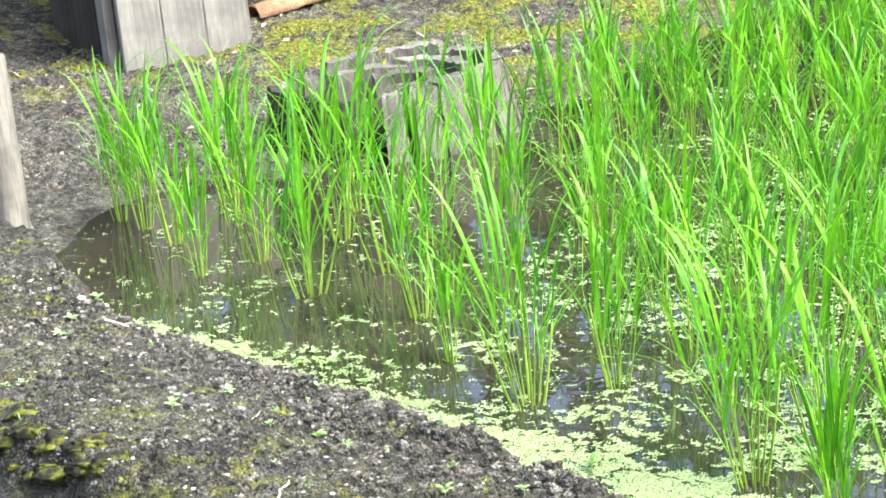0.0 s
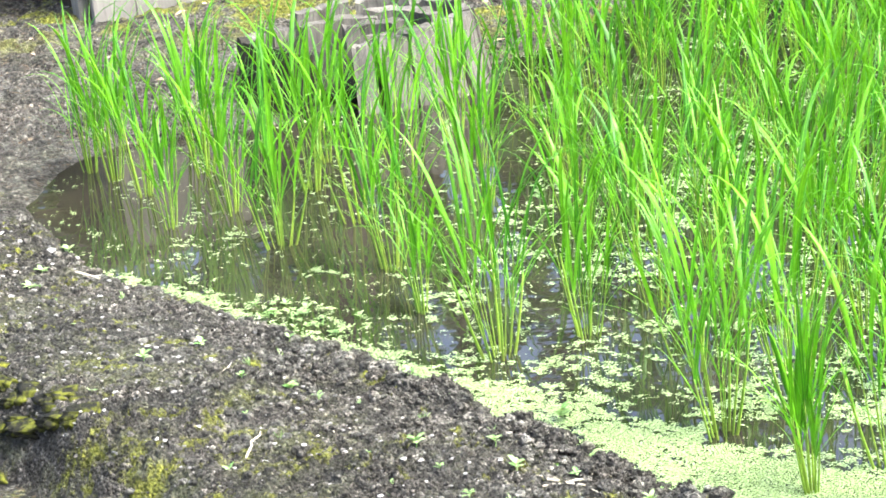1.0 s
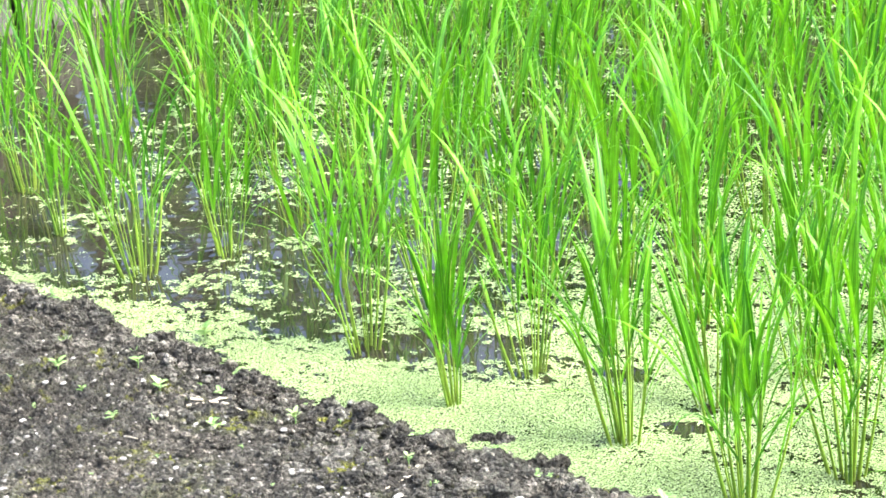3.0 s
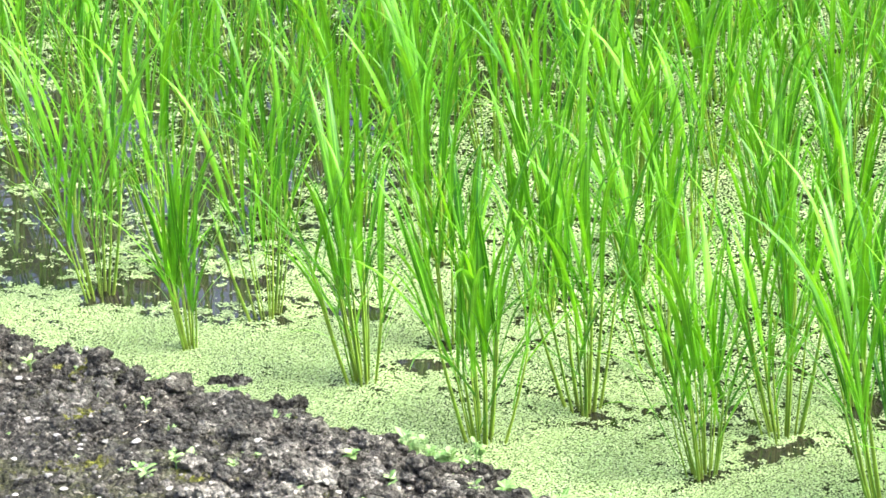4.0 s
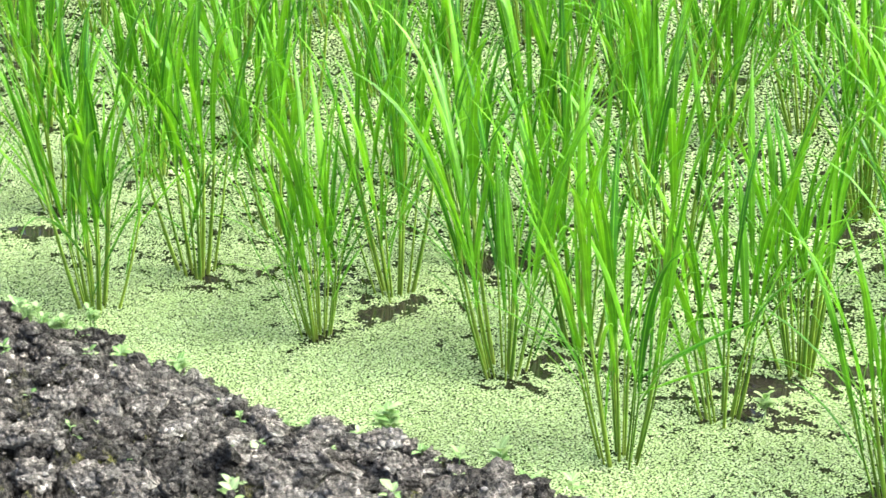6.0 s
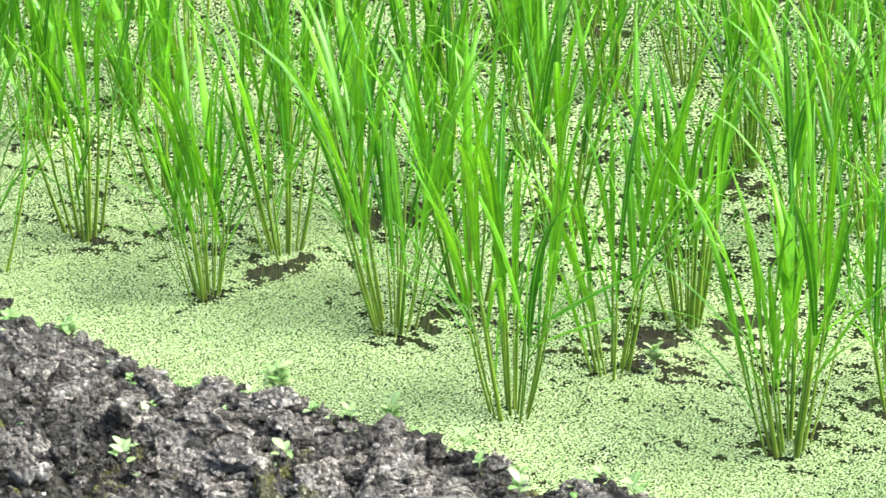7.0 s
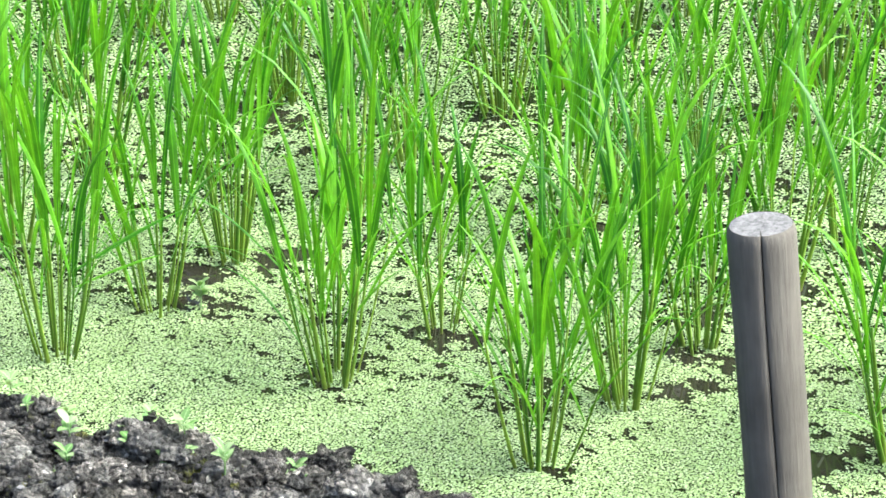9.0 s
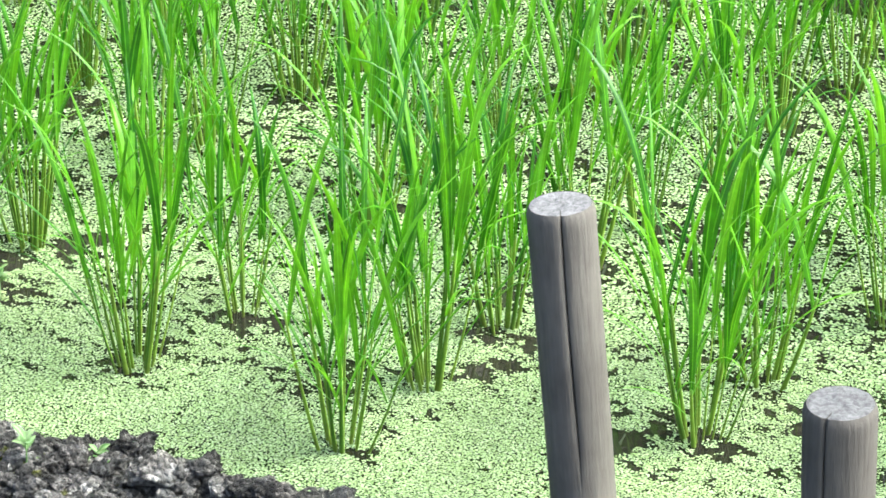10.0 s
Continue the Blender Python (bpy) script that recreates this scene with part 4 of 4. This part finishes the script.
for s_, n_, size in CHIPS:
    x, y, z = on_bank(s_, n_)
    v = rock_verts(rng, size * 0.8, 0.4, SMALL_CO, 0.25, 4)
    ob = tagged(new("pale_stone", mesh_of("pale_stone", v.tolist(), SMALL_F, STRAW_STONE, smooth=False)), "small flat whitish stone lying on the dark soil", "stone", "pale stones on the bank")
    ob.location = (x, y, z + size * 0.25)


# ---------------------------------------------------------------- moss cushions on the dry side
MOUNDS = [(0.89, -0.57, 0.03), (0.85, -0.53, 0.02), (1.08, -0.57, 0.03), (1.11, -0.53, 0.02), (1.05, -0.64, 0.035), (0.97, -0.56, 0.02), (1.16, -0.57, 0.018), (1.14, -0.52, 0.016), (0.80, -0.60, 0.03)]
for s_, n_, size in MOUNDS + [(q + rng.normal(0, 0.03), -0.56 + 0.10 * (q - 0.74) - abs(rng.normal(0, 0.06)), rng.uniform(0.008, 0.020)) for q in np.linspace(0.70, 1.26, 40)]:
    x, y, z = on_bank(s_, n_)
    v = rock_verts(rng, size * 1.7, 0.42, BALL_CO, 0.45, 3)
    ob = tagged(new("moss_cushion", mesh_of("moss_cushion", v.tolist(), BALL_F, MOSS)), "dark earthen lump with yellow-green moss on it", "moss", "moss cushions")
    ob.location = (x, y, z - size * 0.25)


# ---------------------------------------------------------------- weeds
def oval_leaf(start, heading, rise, length, width):
    verts, faces, uvs = [], [], []
    d = np.array([math.cos(heading) * math.cos(rise), math.sin(heading) * math.cos(rise), math.sin(rise)])
    side = np.array([-math.sin(heading), math.cos(heading), 0])
    up = np.cross(d, side)
    for k in range(6):
        f = k / 5
        w = width * 0.5 * (math.sin(math.pi * min(f * 0.93 + 0.06, 1)) ** 0.8)
        p = np.array(start) + d * length * f + up * 0.22 * length * math.sin(f * 2.4)
        verts += [p - side * w, p - up * 0.15 * w, p + side * w]
        uvs += [(0, f * 0.8), (0.5, f * 0.8), (1, f * 0.8)]
    for k in range(5):
        a = 3 * k
        faces += [(a, a + 1, a + 4, a + 3), (a + 1, a + 2, a + 5, a + 4)]
    return verts, faces, uvs


def weed(s, n, height, leaves, leaf_length, seed, grassy=False):
    rng = np.random.default_rng(seed)
    x, y, z = on_bank(s, n)
    kind = "grass_sprout" if grassy else "weed_seedling"
    root = tagged(new(kind), "tiny green grass sprout on bare soil" if grassy else "small pale green broad-leaved seedling on bare soil", "grass" if grassy else "weed", "weeds on the bank")
    root.location = (x, y, max(z, 0.0) - 0.002)
    if not grassy:
        v, f, u = tube([(0, 0, 0), (0.001, 0, height * 0.5), (0, 0.001, height)], [0.0012, 0.001, 0.0008], 5)
        part("stem", mesh_of("stem", v, f, WEED, u), root)
    for k in range(leaves):
        a = rng.uniform(0, 6.28) if grassy else k * 1.75 + rng.normal(0, 0.3)
        if grassy:
            geo = blade_geometry(rng, (0, 0, 0), a, rng.uniform(0.2, 0.9), leaf_length * rng.uniform(0.7, 1.4), 0.0028, rng.uniform(0.2, 1.2))
        else:
            h = height * (0.45 + 0.55 * (k + 1) / leaves)
            geo = oval_leaf((0, 0, h), a, rng.uniform(-0.1, 0.6), leaf_length * rng.uniform(0.7, 1.1), leaf_length * rng.uniform(0.45, 0.6))
        part("leaf", mesh_of("leaf", geo[0], geo[1], WEED, geo[2]), root)


WEEDS = [(0.512, -0.267), (0.53, -0.255), (0.808, -0.324), (1.056, -0.212), (1.141, -0.08), (1.191, -0.13), (1.321, -0.287), (1.402, -0.241), (1.5, -0.248), (0.881, -0.541), (0.732, -0.494), (0.73, -0.458),
         (0.233, -0.041), (0.677, -0.16), (0.438, -0.203), (1.07, -0.337), (1.229, -0.048), (1.651, -0.145), (1.813, -0.266), (1.927, -0.3), (1.521, -0.076), (1.614, -0.06), (1.982, -0.054), (1.986, -0.2),
         (1.641, -0.509), (1.588, -0.379), (1.884, -0.165), (2.067, -0.147), (2.222, -0.126), (1.261, -0.234), (1.436, -0.02), (2.046, -0.332), (2.163, -0.233), (2.092, -0.288), (2.519, -0.159), (2.655, -0.296),
         (2.691, -0.26), (2.697, -0.236), (2.756, -0.178), (2.755, -0.213), (2.877, -0.109), (2.382, -0.141), (2.403, -0.044), (2.395, -0.018), (2.412, 0.015), (2.499, 0.03), (2.632, -0.019), (2.681, -0.306),
         (3.048, 0.006), (3.095, 0.002), (3.019, -0.039), (3.057, -0.061), (2.909, -0.25), (2.98, -0.2), (2.85, -0.126), (3.491, -0.003), (3.508, -0.006), (3.662, 0.008), (3.69, 0.022), (3.391, -0.129),
         (3.47, -0.269), (3.652, -0.198), (3.411, -0.031), (3.465, -0.021), (3.493, -0.05), (3.646, -0.052), (3.8, -0.027), (3.895, -0.067), (3.917, -0.059), (3.903, -0.113), (3.507, -0.239), (3.374, -0.045),
         (3.757, -0.049), (3.851, -0.083), (3.398, -0.185), (4.032, -0.053), (4.068, -0.1), (4.112, -0.082), (4.171, -0.027), (3.967, -0.052), (3.98, -0.083), (4.015, -0.092), (4.058, -0.118), (2.939, -0.303), (2.925, -0.31), (3.009, -0.261), (3.02, -0.27), (3.089, -0.207), (2.87, -0.35), (2.98, -0.14), (2.96, -0.12), (3.0, -0.05), (3.05, -0.03)]
for k, (s_, n_) in enumerate(WEEDS):
    weed(s_, n_, rng.uniform(0.005, 0.022), int(rng.integers(5, 9)), rng.uniform(0.009, 0.016) * (1.25 if s_ < 2.4 else 1.2), 700 + k, s_ < 2.4 and k % 4 == 1)
# taller seedlings that grow out of the water or at its very edge
for k, (s_, n_, h) in enumerate([(3.866, 0.303, 0.038), (1.761, 0.056, 0.025), (3.491, 0.012, 0.055), (3.50, 0.004, 0.048), (3.48, 0.016, 0.045), (3.662, 0.012, 0.045), (0.84, 0.706, 0.07), (2.412, -0.01, 0.025), (3.40, -0.03, 0.02), (3.44, -0.02, 0.018), (3.70, -0.02, 0.02), (4.055, -0.075, 0.034), (3.954, -0.166, 0.030), (3.422, -0.163, 0.034), (3.487, -0.29, 0.034), (3.668, -0.215, 0.034), (3.815, -0.06, 0.030), (4.127, -0.112, 0.034), (3.183, -0.03, 0.03), (3.93, -0.12, 0.03), (4.0, -0.1, 0.028)]):
    weed(s_, n_, h, 12 if n_ > -0.04 else 6, 0.020, 1600 + k)
for k in range(26):
    weed(rng.normal(0.94, 0.06), 0.055 + rng.normal(0, 0.022), rng.uniform(0.003, 0.012), int(rng.integers(5, 8)), rng.uniform(0.008, 0.014), 1700 + k)
for k in range(44):
    f = rng.uniform(-1, 1)
    weed(2.90 + 0.08 * f, 0.018 + 0.010 * f + rng.normal(0, 0.016), rng.uniform(0.010, 0.045), int(rng.integers(6, 10)), rng.uniform(0.011, 0.018), 1300 + k, k % 6 == 0)
for k in range(44):
    weed(*by_edge(rng.uniform(3.05, 4.5), rng.normal(-0.05, 0.04)), rng.uniform(0.005, 0.020), int(rng.integers(4, 7)), rng.uniform(0.008, 0.017), 1400 + k)
for k in range(90):
    s_ = rng.uniform(-0.2, 4.6) if k % 3 == 0 else rng.uniform(1.8, 4.2)
    n_ = rng.uniform(-0.5, -0.03) if s_ < 2.2 else rng.uniform(-0.36, -0.01)
    weed(s_, n_, rng.uniform(0.002, 0.008), int(rng.integers(3, 6)), rng.uniform(0.005, 0.011), 800 + k, k % 4 == 0)


# ---------------------------------------------------------------- twigs, straw and bark
def stick(name, label, category, a, b, radius, mat, seed, lift=0.0):
    rng = np.random.default_rng(seed)
    a, b = np.array(a, float), np.array(b, float)
    mid = [(a + (b - a) * f + rng.normal(0, 0.025 * np.linalg.norm(b - a) * (0 < f < 1), 3) * (1, 1, 0.2)) for f in np.linspace(0, 1, 6)]
    base = mid[0].copy()
    v, f, u = tube([p - base for p in mid], [radius * q for q in (1, 1, 0.9, 0.9, 0.8, 0.6)], 6)
    ob = tagged(new(name, mesh_of(name, v, f, mat, u)), label, category, "straw on the bank" if name == "straw" else "")
    ob.location = base + np.array([0, 0, lift])


for k, (s0, n0, s1, n1) in enumerate([(0.446, -0.135, 0.537, -0.087), (1.624, -0.466, 1.544, -0.389), (2.061, -0.206, 2.114, -0.162), (2.065, -0.2, 2.118, -0.168)]):
    a, b = on_bank(s0, n0), on_bank(s1, n1)
    stick("straw", "dry pale straw piece lying on the soil", "straw", a, b, 0.002, STRAW, 940 + k, 0.002)
for k in range(26):
    s_, n_ = rng.uniform(0.2, 4.2), rng.uniform(-0.5, -0.05)
    x, y, z = on_bank(s_, n_)
    t, ln = rng.uniform(0, 3.14), rng.uniform(0.015, 0.05)
    x2, y2 = x + ln * math.cos(t), y + ln * math.sin(t)
    z2 = float(bank_height(np.array(x2), np.array(y2)))
    stick("straw", "dry pale straw piece lying on the soil", "straw", (x, y, z), (x2, y2, z2), 0.0011, STRAW, 900 + k, 0.001)


def far_height(x, y):
    return float(shore_height(np.array(x), np.array(y)))


# ---------------------------------------------------------------- far bank: bark strip, fallen leaves, lumps
ax, ay, bx, by = -2.72, 7.67, -2.50, 7.97
verts, faces = [], []
for k in range(13):
    f = k / 12
    px, py = ax + (bx - ax) * f, ay + (by - ay) * f
    for j in range(7):
        a = math.pi * (j / 6)
        w = 0.026 * (1 + 0.25 * math.sin(5 * f + 1))
        verts.append((px - ax + 0.83 * w * math.cos(a), py - ay - 0.56 * w * math.cos(a), 0.030 * math.sin(a) + 0.006 * noise.noise((k * 0.7, j * 0.9, 2))))
for k in range(12):
    for j in range(6):
        a = k * 7 + j
        faces.append((a, a + 1, a + 8, a + 7))
bark = tagged(new("bark_strip", mesh_of("bark_strip", verts, faces, BARK)), "curled reddish-brown strip of bark on the far bank", "bark")
bark.location = (ax, ay, far_height(ax, ay) + 0.004)
solid = bark.modifiers.new("thickness", "SOLIDIFY")
solid.thickness = 0.005

LITTER = plain_material("fallen_leaves", (0.20, 0.14, 0.085), (0.56, 0.47, 0.34), 40, 0.8, 0.002, True)
rng = np.random.default_rng(77)
verts, faces = [], []
for _ in range(420):
    x, y = rng.uniform(-4.0, -1.2), rng.uniform(6.0, 8.7)
    if float(inside(np.array(x), np.array(y))) > -0.06:
        continue
    z = far_height(x, y) + 0.005
    t, ln, w = rng.uniform(0, 6.28), rng.uniform(0.006, 0.022), rng.uniform(0.003, 0.009)
    d, e = np.array([math.cos(t), math.sin(t), rng.normal(0, 0.3)]), np.array([-math.sin(t), math.cos(t), rng.normal(0, 0.3)])
    c = np.array([x, y, z])
    i = len(verts)
    verts += [c - d * ln, c + e * w + (0, 0, 0.002), c + d * ln, c - e * w + (0, 0, 0.003)]
    faces += [(i, i + 1, i + 2), (i, i + 2, i + 3)]
tagged(new("fallen_leaves", mesh_of("fallen_leaves", verts, faces, LITTER, smooth=False)), "dry pale brown fallen leaves scattered over the far bank", "leaf litter", kind="stuff")
